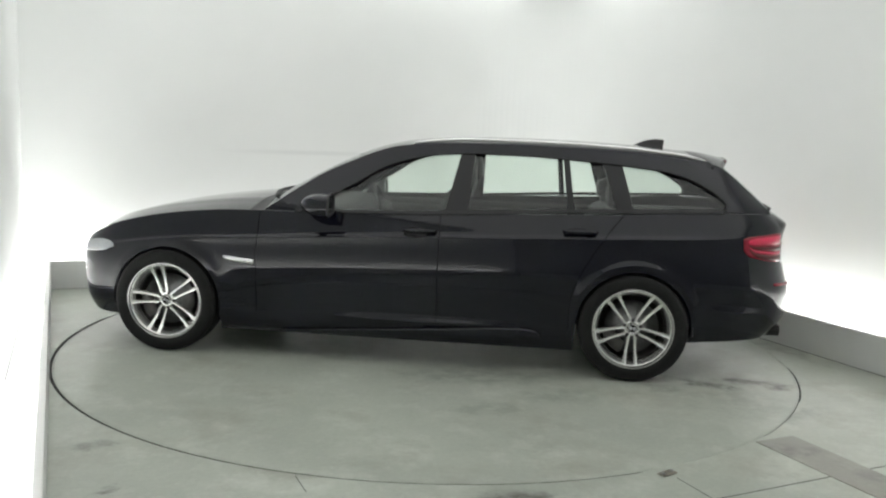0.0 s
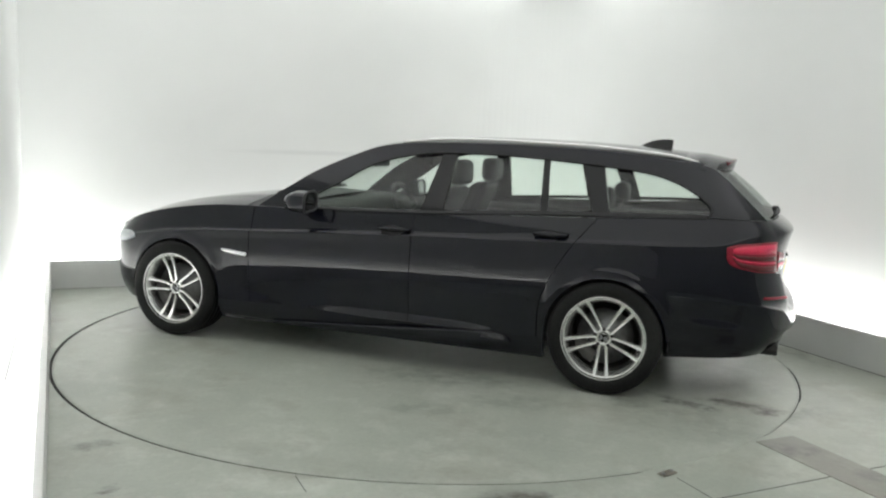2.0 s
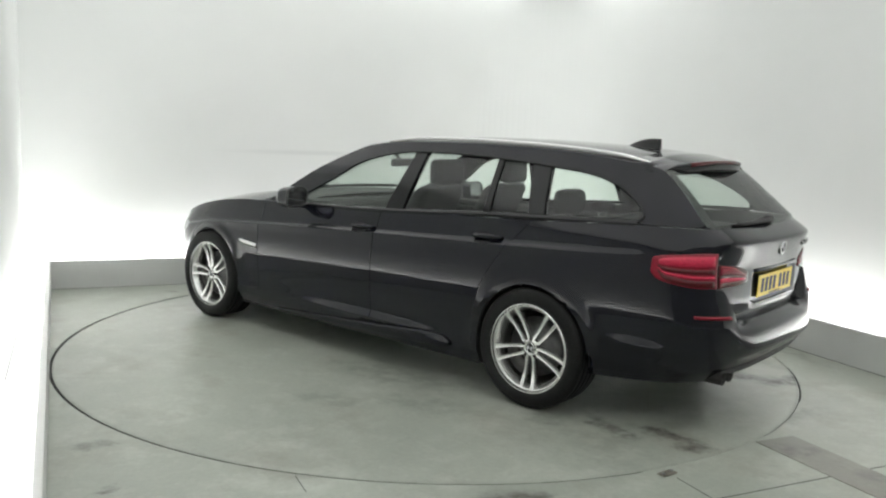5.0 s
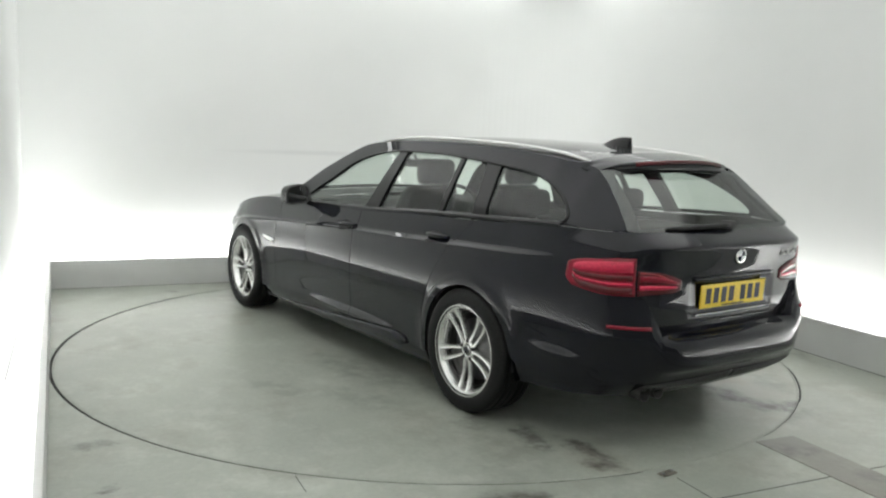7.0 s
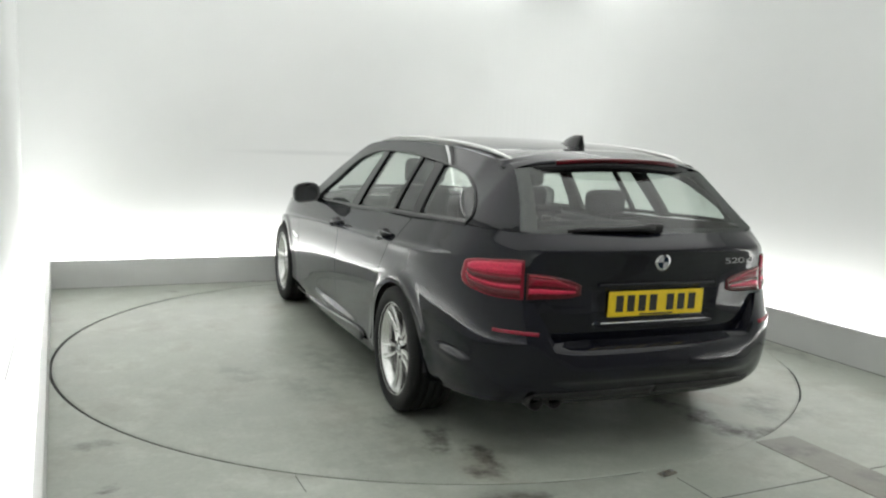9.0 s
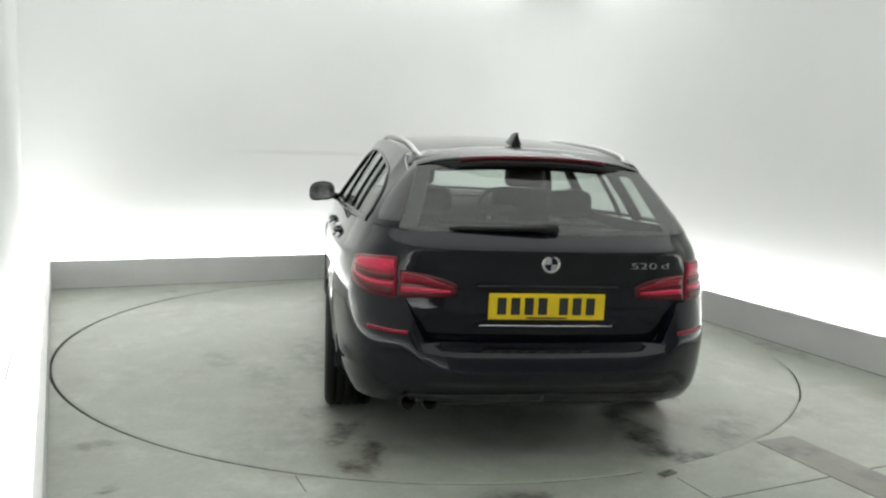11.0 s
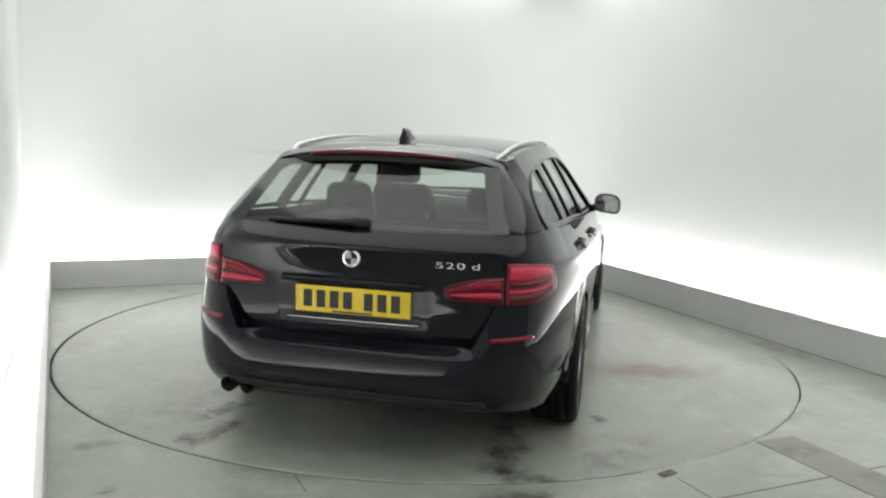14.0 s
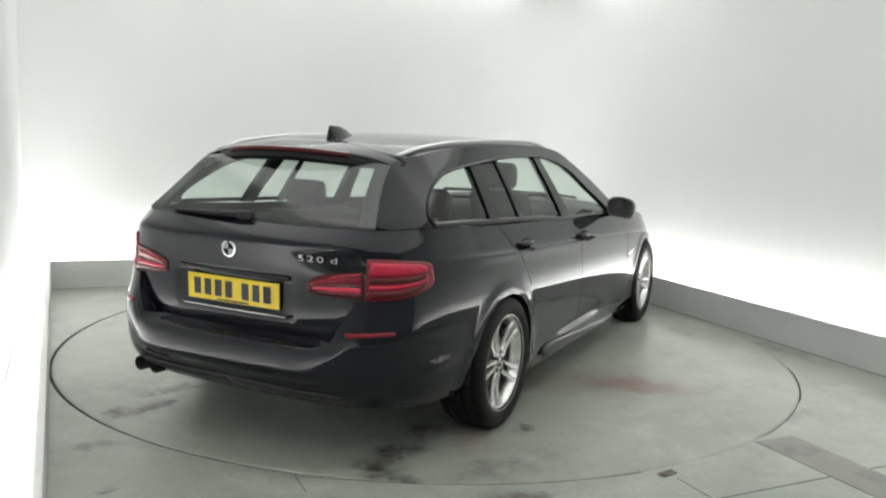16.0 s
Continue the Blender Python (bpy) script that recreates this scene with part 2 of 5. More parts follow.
def build_room():
    l, r, b, f = LEFT - GAP, RIGHT + GAP, BACK + GAP, FRONT
    # floor round the table, with the round pit cut out
    bm = bmesh.new()
    n = 240
    def gap_edge(a):
        """Radius of the floor's edge: the gap is wider on one side, and packed with dirt over a short arc."""
        w = (math.degrees(a) + ROOM + 180) % 360 - 180
        if -66 < w < -45:
            return 2.4500
        if -9 < w < 75:
            return 2.4512
        if -45 <= w < -27:
            return 2.4545
        return 2.461 + 0.007 * max(0.0, -math.cos(radians(w)))
    rim = [(gap_edge(2 * math.pi * i / n) * math.cos(2 * math.pi * i / n), gap_edge(2 * math.pi * i / n) * math.sin(2 * math.pi * i / n)) for i in range(n)]
    def out(p):
        k = min((l - 0.1) / p[0] if p[0] < -1e-6 else 1e9, (r + 0.1) / p[0] if p[0] > 1e-6 else 1e9,
                (b + 0.1) / p[1] if p[1] > 1e-6 else 1e9, (f - 0.1) / p[1] if p[1] < -1e-6 else 1e9)
        return (p[0] * k, p[1] * k, 0)
    mx, my = table_in_room()
    rim = [(p[0] + mx, p[1] + my) for p in rim]
    inner = [(*p, 0) for p in rim]
    under = [(*p, -0.12) for p in rim]
    add_grid(bm, [under, inner, [out(p) for p in rim]], closed=True)
    for sx, sy in ((l - 0.1, b + 0.1), (r + 0.1, b + 0.1), (l - 0.1, f - 0.1), (r + 0.1, f - 0.1)):
        near = sorted((v for v in bm.verts if abs(v.co.z) < 1e-6 and (abs(v.co.x - sx) < 1e-4 or abs(v.co.y - sy) < 1e-4)),
                      key=lambda v: (v.co - Vector((sx, sy, 0))).length)
        a = next(v for v in near if abs(v.co.x - sx) < 1e-4)
        c = next(v for v in near if abs(v.co.y - sy) < 1e-4)
        if a is not c:
            corner = bm.verts.new((sx, sy, 0))
            bm.faces.new([a, c, corner])
    bmesh.ops.recalc_face_normals(bm, faces=bm.faces)
    structure("floor", bm, FLOOR_PAINT, "worn grey-green painted concrete floor with stains", "floor")
    bm = bmesh.new()
    bmesh.ops.create_circle(bm, cap_ends=True, radius=2.55, segments=64)
    bmesh.ops.translate(bm, verts=bm.verts, vec=(mx, my, -0.12))
    structure("floor_pit", bm, GAP_SHADE, "dark pit under the turntable", "floor")

    # flat dark ring laid in to draw the gap's shade
    bm = bmesh.new()
    add_grid(bm, [[(mx + r0 * math.cos(2 * math.pi * i / n), my + r0 * math.sin(2 * math.pi * i / n), -0.006) for i in range(n)] for r0 in (2.4495, 2.480)], closed=True)
    bmesh.ops.recalc_face_normals(bm, faces=bm.faces)
    structure("gap_seal", bm, GAP_SHADE, "dark ring for the shade in the gap round the turntable", "trim")

    # walls
    R = 1.0
    th = 0.2
    structure("wall_left", box((l - th, f - th, 0), (l, b + th, HIGH)), WALL, "white painted studio wall", "wall")
    structure("wall_back", box((l, b, 0), (r - R, b + th, HIGH)), WALL_SHADE_LINE, "white painted studio wall washed from below", "wall")
    structure("wall_right", box((r, f - th, 0), (r + th, b - R, HIGH)), WALL, "white painted studio wall", "wall")
    structure("wall_front", box((l, f - th, 0), (r, f, HIGH)), DIM_FRONT_WALL, "unseen front wall, greyed to dim the car's reflections", "wall")
    bm = bmesh.new()
    arc = [(r - R + R * math.sin(a), b - R + R * math.cos(a)) for a in [math.pi / 2 * i / 24 for i in range(25)]]
    arc2 = [(r - R + (R + th) * math.sin(a), b - R + (R + th) * math.cos(a)) for a in [math.pi / 2 * i / 24 for i in range(25)]]
    ring = arc + arc2[::-1]
    add_grid(bm, [[(*p, 0) for p in ring], [(*p, HIGH) for p in ring]], closed=True)
    bmesh.ops.recalc_face_normals(bm, faces=bm.faces)
    structure("wall_corner", bm, WALL, "white rounded wall corner", "wall", smooth=False)
    structure("ceiling", box((l - th, f - th, HIGH), (r + th, b + th, HIGH + 0.15)), WALL, "white painted ceiling", "ceiling")

    # low kerb walls that hide the light troughs
    t = 0.035
    structure("kerb_back", box((LEFT - t, BACK, -0.01), (RIGHT + t, BACK + t, KERB), 0.004), KERB_PAINT, "grey painted low kerb before the light trough", "kerb")
    structure("kerb_left", box((LEFT - t, FRONT + 0.02, -0.01), (LEFT, BACK - 0.002, KERB), 0.004), KERB_PAINT, "grey painted low kerb before the light trough", "kerb")
    structure("kerb_right", box((RIGHT, FRONT + 0.02, -0.01), (RIGHT + t, BACK - 0.002, KERB + 0.01), 0.004), KERB_PAINT, "grey painted low kerb before the light trough", "kerb")
    # front kerb is out of view, added for reflections, no trough behind it
    structure("kerb_front", box((LEFT + 0.002, FRONT + GAP - t, -0.01), (RIGHT - 0.002, FRONT + GAP, KERB), 0.004), KERB_PAINT, "grey painted low kerb before the light trough", "kerb")


def light_bar(name, a, b, down, label):
    """A housing with a glowing diffuser set into it."""
    root = new(name)
    root.matrix_basis = TO_ROOM
    tagged(root, label, "light fitting", group="studio light fittings")
    e = 0.012
    part("housing", box((a[0], a[1], a[2]), (b[0], b[1], b[2]), 0.004), WALL, root, smooth=False)
    if down:
        part("diffuser", box((a[0] + e, a[1] + e, a[2] - 0.006), (b[0] - e, b[1] - e, a[2] - 0.001)), CEIL_GLOW, root, "glowing white diffuser", smooth=False)
    else:
        part("diffuser", box((a[0] + e, a[1] + e, b[2] + 0.001), (b[0] - e, b[1] - e, b[2] + 0.006)), TROUGH_GLOW, root, "glowing white diffuser", smooth=False)
    return root


def build_lights():
    l, r, b, f = LEFT - GAP, RIGHT + GAP, BACK + GAP, FRONT
    t = 0.04
    z0, z1 = 0.0, 0.17
    up = "glowing light trough behind the low kerb"
    light_bar("light_trough", (LEFT + 0.02, BACK + t, z0), (RIGHT - 0.45, b - 0.05, z1), False, up)
    light_bar("light_trough", (l + 0.075, FRONT + 0.3, z0), (LEFT - t, BACK + GAP - 0.003, z1), False, up)
    light_bar("light_trough", (RIGHT + t, FRONT + 0.3, z0), (r - 0.05, BACK - 0.45, z1), False, up)
    structure("trough_lip", box((l + 0.001, FRONT + 0.3, z0), (l + 0.0745, BACK + GAP - 0.003, z1 + 0.012), 0.002), WALL, "white lip between light trough and wall", "trim")
    bm = bmesh.new()
    zt = z1 + 0.0135
    top = [(-2.600, 1.81, zt), (-2.597, 1.81, zt), (-2.636, -0.80, zt), (-2.640, -0.80, zt)]
    add_grid(bm, [top, [(p[0], p[1], zt - 0.003) for p in top]], closed=True)
    bm.faces.new([bm.verts.new(p) for p in top])
    bmesh.ops.recalc_face_normals(bm, faces=bm.faces)
    structure("trough_seam", bm, JOINT, "thin dark seam along the trough's lip", "trim")
    down = "white ceiling light with a glowing diffuser"
    z0, z1 = HIGH - 0.07, HIGH
    light_bar("ceiling_light", (l + 0.15, b - 0.18, z0), (r - 0.62, b - 0.075, z1), True, down)
    light_bar("ceiling_light", (r - 0.18, 0.55, z0), (r - 0.075, b - 0.62, z1), True, down)
    # unseen lamp on the camera side, added to lift the floor's brightness
    light_bar("ceiling_light", (l + 0.3, f + 0.06, z0), (r - 0.3, f + 0.18, z1), True, down)
    # added fill light out of view, brightens floor and reflections evenly
    soft = light_bar("ceiling_softbox", (l + 0.25, f + 0.3, z0), (r - 0.42, b - 0.42, z1), True, "large unseen fill light added under the ceiling, with a glowing cloth")
    for child in soft.children:
        if child.name.startswith("diffuser"):
            child.data.materials[0] = FILL_GLOW


def build_table():
    root = new("turntable")
    tagged(root, "round grey-green painted turntable let into the floor", "turntable")
    prof = [(0.0, 0.0), (0.6, 0.0), (1.2, 0.0), (1.8, 0.0), (2.4345, 0.0), (2.4355, -0.001), (2.4355, -0.1), (0.0, -0.1)]
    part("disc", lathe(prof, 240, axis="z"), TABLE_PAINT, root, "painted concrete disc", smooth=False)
    prof = [(2.4365, -0.1), (2.4365, -0.001), (2.438, 0.0), (2.446, 0.0), (2.449, -0.003), (2.449, -0.1)]
    part("rim", lathe(prof, 240, axis="z"), TABLE_PAINT, root, "narrow painted rim", smooth=False)
    # dark band over the rim's side, so the gap looks shaded
    prof = [(2.4475, -0.1), (2.4495, -0.1), (2.4495, -0.0035), (2.4475, -0.0035)]
    part("skirt", lathe(prof, 240, axis="z"), GAP_SHADE, root, "dark band for the gap's shade under the rim", smooth=False)
    return root


def build_floor_details():
    """Channel cover, slab joints and a small metal fitting in the floor round the table."""
    structure("channel_cover", box((0.765, -4.9, -0.01), (1.02, -2.35, 0.003), 0.001), PATCH, "grey concrete channel cover in the floor", "floor")
    for k, (a, b) in enumerate((((-5.0, -2.803), (0.763, -2.797)), ((1.022, -2.803), (2.52, -2.797)), ((-1.492, -2.15), (-1.488, -1.985)), ((0.075, -2.79), (0.080, -2.57)))):
        structure("floor_joint", box((max(a[0], LEFT + 0.01), a[1], -0.01), (b[0], b[1], 0.0012)), JOINT, "thin dark joint between floor slabs", "floor")
    structure("kerb_joint", box((RIGHT - 0.011, FRONT + 0.3, -0.01), (RIGHT - 0.001, BACK - 0.03, 0.002)), JOINT, "dirty dark joint at the foot of the kerb", "trim")
    structure("kerb_joint", box((LEFT + 0.03, BACK - 0.006, -0.01), (RIGHT - 0.013, BACK - 0.001, 0.002)), JOINT, "dirty dark joint at the foot of the kerb", "trim")
    root = new("floor_fitting")
    root.matrix_basis = TO_ROOM @ pose(0.068, -2.515, 0, 0, 0, 12)
    tagged(root, "small rusty metal fitting let into the floor", "fitting")
    part("plate", box((-0.045, -0.022, -0.004), (0.045, 0.022, 0.006), 0.003), RUST, root, smooth=False)
    for x in (-0.03, 0.03):
        b = part("bolt", lathe([(0.008, 0.0), (0.008, 0.011), (0.006, 0.013), (0.0, 0.013)], 8, axis="z"), METAL_GREY, root, smooth=False)
        b.matrix_basis = pose(x, 0, 0)


JOINT = plain("joint_filler", (0.10, 0.10, 0.09), 0.8, grain=25.0, vary=0.4)
RUST = plain("rusty_metal", (0.17, 0.155, 0.13), 0.7, 0.3, grain=40.0, vary=0.5, bump=0.3)
build_room()
build_floor_details()
build_lights()
TABLE = build_table()


# ---- car materials ----
def car_paint():
    m, nt, p = material("blue_black_car_paint")
    flake = noise_node(nt, 900.0, 2.0, 0.5)
    dust = noise_node(nt, 2.5, 5.0, 0.6)
    r = ramp_node(nt, flake.outputs[0], [(0.3, (0.0006, 0.0008, 0.0026)), (0.75, (0.0015, 0.0022, 0.0095))])
    nt.links.new(r.outputs[0], p.inputs["Base Color"])
    p.inputs["Roughness"].default_value = 0.5
    p.inputs["Specular IOR Level"].default_value = 0.06
    p.inputs["Coat Weight"].default_value = 1.0
    p.inputs["Coat IOR"].default_value = 1.41
    rr = nt.nodes.new("ShaderNodeMapRange")
    rr.inputs[3].default_value, rr.inputs[4].default_value = 0.008, 0.035
    nt.links.new(dust.outputs[0], rr.inputs[0])
    nt.links.new(rr.outputs[0], p.inputs["Coat Roughness"])
    return m


def pane(name, tint, gloss_rough=0.02, edge=0.85, face=0.075):
    """A thin pane: clear with a tint, glossy by Fresnel."""
    m = bpy.data.materials.new(name)
    m.use_nodes = True
    nt = m.node_tree
    nt.nodes.remove(nt.nodes["Principled BSDF"])
    tr = nt.nodes.new("ShaderNodeBsdfTransparent")
    tr.inputs[0].default_value = (*tint, 1)
    gl = nt.nodes.new("ShaderNodeBsdfGlossy")
    gl.inputs["Roughness"].default_value = gloss_rough
    lw = nt.nodes.new("ShaderNodeLayerWeight")
    lw.inputs[0].default_value = 0.5
    pw = nt.nodes.new("ShaderNodeMath")
    pw.operation = "POWER"
    pw.inputs[1].default_value = 4.0
    nt.links.new(lw.outputs["Facing"], pw.inputs[0])
    fr = nt.nodes.new("ShaderNodeMath")
    fr.operation = "MULTIPLY_ADD"
    fr.inputs[1].default_value, fr.inputs[2].default_value = edge, face
    nt.links.new(pw.outputs[0], fr.inputs[0])
    mx = nt.nodes.new("ShaderNodeMixShader")
    nt.links.new(fr.outputs[0], mx.inputs[0])
    nt.links.new(tr.outputs[0], mx.inputs[1])
    nt.links.new(gl.outputs[0], mx.inputs[2])
    nt.links.new(mx.outputs[0], nt.nodes["Material Output"].inputs[0])
    return m


def lens(name, color, rough=0.08, clear=0.0):
    m, nt, p = material(name)
    n = noise_node(nt, 70.0, 2.0, 0.5, stretch=(1, 1, 6))
    r = ramp_node(nt, n.outputs[0], [(0.3, tuple(c * 0.6 for c in color)), (0.7, color)])
    nt.links.new(r.outputs[0], p.inputs["Base Color"])
    p.inputs["Roughness"].default_value = 0.3
    p.inputs["Coat Weight"].default_value = 1.0
    p.inputs["Coat Roughness"].default_value = rough
    p.inputs["Coat IOR"].default_value = 1.33
    p.inputs["Specular IOR Level"].default_value = 0.15
    return m


PAINT = car_paint()
GLASS = pane("window_glass", (0.86, 0.92, 0.88), 0.05, face=0.055)
REAR_GLASS = pane("rear_window_glass", (0.73, 0.79, 0.75), 0.03, 0.5, 0.10)
TRIM_BLACK = plain("gloss_black_trim", (0.005, 0.005, 0.006), 0.16, spec=0.35)
RUBBER = plain("tyre_rubber", (0.010, 0.010, 0.010), 0.6, grain=90.0, vary=0.3, bump=0.15, spec=0.18)
PLASTIC = plain("matt_black_plastic", (0.014, 0.014, 0.015), 0.5, grain=200.0, vary=0.2, bump=0.1)
INNER = plain("black_inner_metal", (0.006, 0.006, 0.006), 0.7)
ALLOY = plain("silver_alloy", (0.74, 0.74, 0.73), 0.22, 0.85, grain=30.0, vary=0.05)
# darker alloy for wheel barrels and brake calipers
ALLOY_DARK = plain("dark_alloy", (0.075, 0.073, 0.07), 0.45, 0.6, grain=30.0, vary=0.1)
# steel with the shade under the bumper put into its colour
PIPE = plain("shaded_steel", (0.03, 0.029, 0.028), 0.45, 0.6, grain=80.0, vary=0.4)
CHROME = plain("chrome", (0.8, 0.8, 0.8), 0.1, 1.0, vary=0.03)
RAIL = plain("satin_aluminium", (0.72, 0.72, 0.71), 0.3, 0.85, vary=0.05)
LETTER = plain("letter_chrome", (0.50, 0.50, 0.50), 0.25, 1.0, vary=0.05)
DISC = plain("brake_steel", (0.17, 0.17, 0.17), 0.35, 0.9, vary=0.15)
LEATHER = plain("black_leather", (0.007, 0.007, 0.0075), 0.5, grain=40.0, vary=0.2)
CABIN = plain("dark_cabin_plastic", (0.012, 0.012, 0.012), 0.6, grain=40.0, vary=0.2)
LINING = plain("grey_headlining", (0.10, 0.10, 0.097), 0.9, grain=300.0)
RED = lens("red_lamp_lens", (0.27, 0.002, 0.020))
RED_DARK = lens("dark_red_lamp_lens", (0.10, 0.0012, 0.006))
RED_LIGHT = lens("light_red_lamp_bar", (0.74, 0.03, 0.09))
PALE = lens("pale_lamp_lens", (0.50, 0.05, 0.07))
CLEAR_LAMP = lens("clear_headlamp_lens", (0.42, 0.44, 0.46))
YELLOW = plain("yellow_plate", (0.78, 0.56, 0.012), 0.35, grain=20.0, vary=0.06)
PLATE_INK = plain("black_plate_ink", (0.015, 0.015, 0.015), 0.5)
WHITE_ENAMEL = plain("white_enamel", (0.6, 0.61, 0.63), 0.25)
BLUE_ENAMEL = plain("blue_enamel", (0.010, 0.022, 0.05), 0.25)

# ---- car: shape ----
# x forward from the middle of the wheelbase, y to the left, z up
AXLE, WHEEL_R, ARCH_R = 1.484, 0.334, 0.352
PLAN = [(-2.50, 0), (-2.497, 0.2), (-2.485, 0.38), (-2.455, 0.55), (-2.40, 0.68), (-2.31, 0.78), (-2.18, 0.845), (-2.0, 0.887),
        (-1.75, 0.917), (-1.4, 0.934), (-0.8, 0.94), (0, 0.94), (0.8, 0.933), (1.3, 0.922), (1.65, 0.90), (1.88, 0.86),
        (2.05, 0.785), (2.16, 0.67), (2.225, 0.5), (2.26, 0.27), (2.27, 0)]
OUT = spline([(*p, 0) for p in PLAN], 1200)
N_OUT = len(OUT) - 1


def base(q):
    """Point and outward normal of the plan outline at q from 0 (tail) to 1 (nose)."""
    f = min(max(q, 0), 1) * N_OUT
    i = min(int(f), N_OUT - 1)
    p = OUT[i].lerp(OUT[i + 1], f - i)
    d = (OUT[min(i + 4, N_OUT)] - OUT[max(i - 3, 0)]).normalized()
    if q <= 0:
        d = Vector((0, 1, 0))
    if q >= 1:
        d = Vector((0, -1, 0))
    return p, Vector((-d.y, d.x, 0))


def q_of_x(x):
    lo, hi = 0, N_OUT
    while hi - lo > 1:
        mid = (lo + hi) // 2
        if OUT[mid].x < x:
            lo = mid
        else:
            hi = mid
    a, b = OUT[lo].x, OUT[hi].x
    return (lo + (x - a) / (b - a if b != a else 1)) / N_OUT


BELT = [(-2.4, 1.052), (-2.0, 1.052), (-1.4, 1.030), (-1.05, 1.016), (-0.3, 0.972), (0.6, 0.944), (0.78, 0.945), (1.2, 0.932), (1.6, 0.88),
        (1.9, 0.805), (2.1, 0.725), (2.27, 0.665)]
CREASE = [(-2.5, 0.985), (-2.35, 0.965), (-2.15, 0.922), (-1.08, 0.872), (-0.27, 0.842), (0.9, 0.782), (1.5, 0.74), (2.0, 0.66), (2.27, 0.60)]
SIDE_OFF = [(0.14, -0.085), (0.19, -0.045), (0.24, -0.024), (0.285, -0.018), (0.33, -0.017), (0.38, -0.015), (0.46, -0.008), (0.54, -0.002), (0.61, 0.0), (0.67, -0.002),
            (0.73, -0.007), (0.80, -0.017), (0.86, -0.030), (0.92, -0.048), (0.97, -0.068), (1.03, -0.098), (1.08, -0.12)]
END_SIDE_OFF = [(0.14, -0.14), (0.22, -0.085), (0.28, -0.045), (0.34, -0.022), (0.40, -0.012), (0.47, -0.006), (0.54, -0.002), (0.61, 0.0), (0.67, -0.002),
                (0.73, -0.007), (0.80, -0.017), (0.86, -0.030), (0.92, -0.048), (0.97, -0.068), (1.03, -0.098), (1.08, -0.12)]
BUMPER_OFF = [(0.24, -0.14), (0.30, -0.06), (0.34, -0.025), (0.38, -0.004), (0.40, 0.012), (0.418, 0.036), (0.432, 0.044), (0.45, 0.047), (0.50, 0.042), (0.535, 0.034),
              (0.55, 0.022), (0.562, -0.008), (0.572, -0.035), (0.585, -0.045)]
TAIL_OFF = [(0.57, -0.066), (0.595, -0.058), (0.62, -0.050), (0.65, -0.045), (0.70, -0.042), (0.76, -0.043), (0.85, -0.040), (0.93, -0.024), (0.975, -0.012), (0.99, -0.012), (1.01, -0.035), (1.055, -0.105)]
CORNER_OFF = [(0.24, -0.15), (0.30, -0.06), (0.35, -0.01), (0.42, 0.018), (0.52, 0.031), (0.575, 0.035), (0.60, 0.032), (0.65, 0.014), (0.70, -0.004), (0.76, -0.022), (0.85, -0.032), (0.93, -0.024), (0.985, -0.03), (1.055, -0.105)]
NOSE_OFF = [(0.14, -0.10), (0.20, -0.04), (0.30, 0.0), (0.45, 0.012), (0.60, 0.0), (0.68, -0.03), (0.75, -0.08)]


def shell(q, z, bumper=False):
    """A point of the body's side, tail or nose at plan place q and height z."""
    p, n = base(q)
    x = p.x
    ref = curve_at(BELT, x)
    zs = z if x < 0.75 or z < 0.5 else 0.5 + (z - 0.5) * 0.445 / (ref - 0.5)
    side = curve_at(SIDE_OFF if abs(x) < AXLE else END_SIDE_OFF, zs)
    zc = curve_at(CREASE, x)
    if abs(n.y) > 0.3:
        d = z - zc
        fade = min(1.0, max(0.0, (2.1 - abs(x)) / 0.4))
        side += fade * (-0.021 * min(max(d / 0.012, 0), 1) + 0.009 * math.exp(-(d / 0.03) ** 2 if d < 0 else -(d / 0.008) ** 2))
    for ax in (-AXLE, AXLE):
        d = math.hypot(x - ax, z - 0.335) - ARCH_R
        if z > 0.25:
            side += 0.011 * math.exp(-(max(d - 0.030, 0) / 0.030) ** 2)
    side += 0.018 * math.exp(-((z - 0.455 - 0.1 * (x + 2.12)) / 0.020) ** 2 - ((x + 2.10) / 0.13) ** 2)     # pressed corner of the bumper
    if abs(x + 0.24) < 0.60:  # pressed fold low on the doors
        side += 0.017 * math.exp(-((z - 0.300) / 0.022) ** 2) * (1 - ((x + 0.24) / 0.60) ** 2)
    w = n.x * n.x
    if n.x < 0:
        k = min(max((p.y - 0.44) / 0.16, 0), 1) if bumper else min(max((p.y - 0.60) / 0.07, 0), 1)
        end = curve_at(BUMPER_OFF if bumper else TAIL_OFF, z) * (1 - k) + curve_at(CORNER_OFF, z) * k
    else:
        end = curve_at(NOSE_OFF, z * 0.67 / max(ref, 0.3))
    if not bumper and n.x < -0.8 and abs(p.y) < 0.347 and 0.64 < z < 0.83:
        end -= 0.012 * min((0.347 - abs(p.y)) / 0.05, (z - 0.64) / 0.035, (0.83 - z) / 0.012, 1)
    off = side * (1 - w) + end * w
    return Vector((x + n.x * off, p.y + n.y * off, z))


def top_curve():
    pts = []
    for i in range(401):
        q = i / 400
        pts.append(shell(q, curve_at(BELT, base(q)[0].x)))
    return pts


TOP = top_curve()


def belt_y(x):
    for i in range(len(TOP) - 1):
        if TOP[i].x <= x <= TOP[i + 1].x:
            f = (x - TOP[i].x) / max(TOP[i + 1].x - TOP[i].x, 1e-9)
            return TOP[i].y * (1 - f) + TOP[i + 1].y * f
    return 0.0


ROOF_Y = [(-2.3, 0.48), (-2.08, 0.525), (-1.9, 0.543), (-1.4, 0.580), (-0.6, 0.606), (0.0, 0.602), (0.2, 0.59), (0.8, 0.53)]


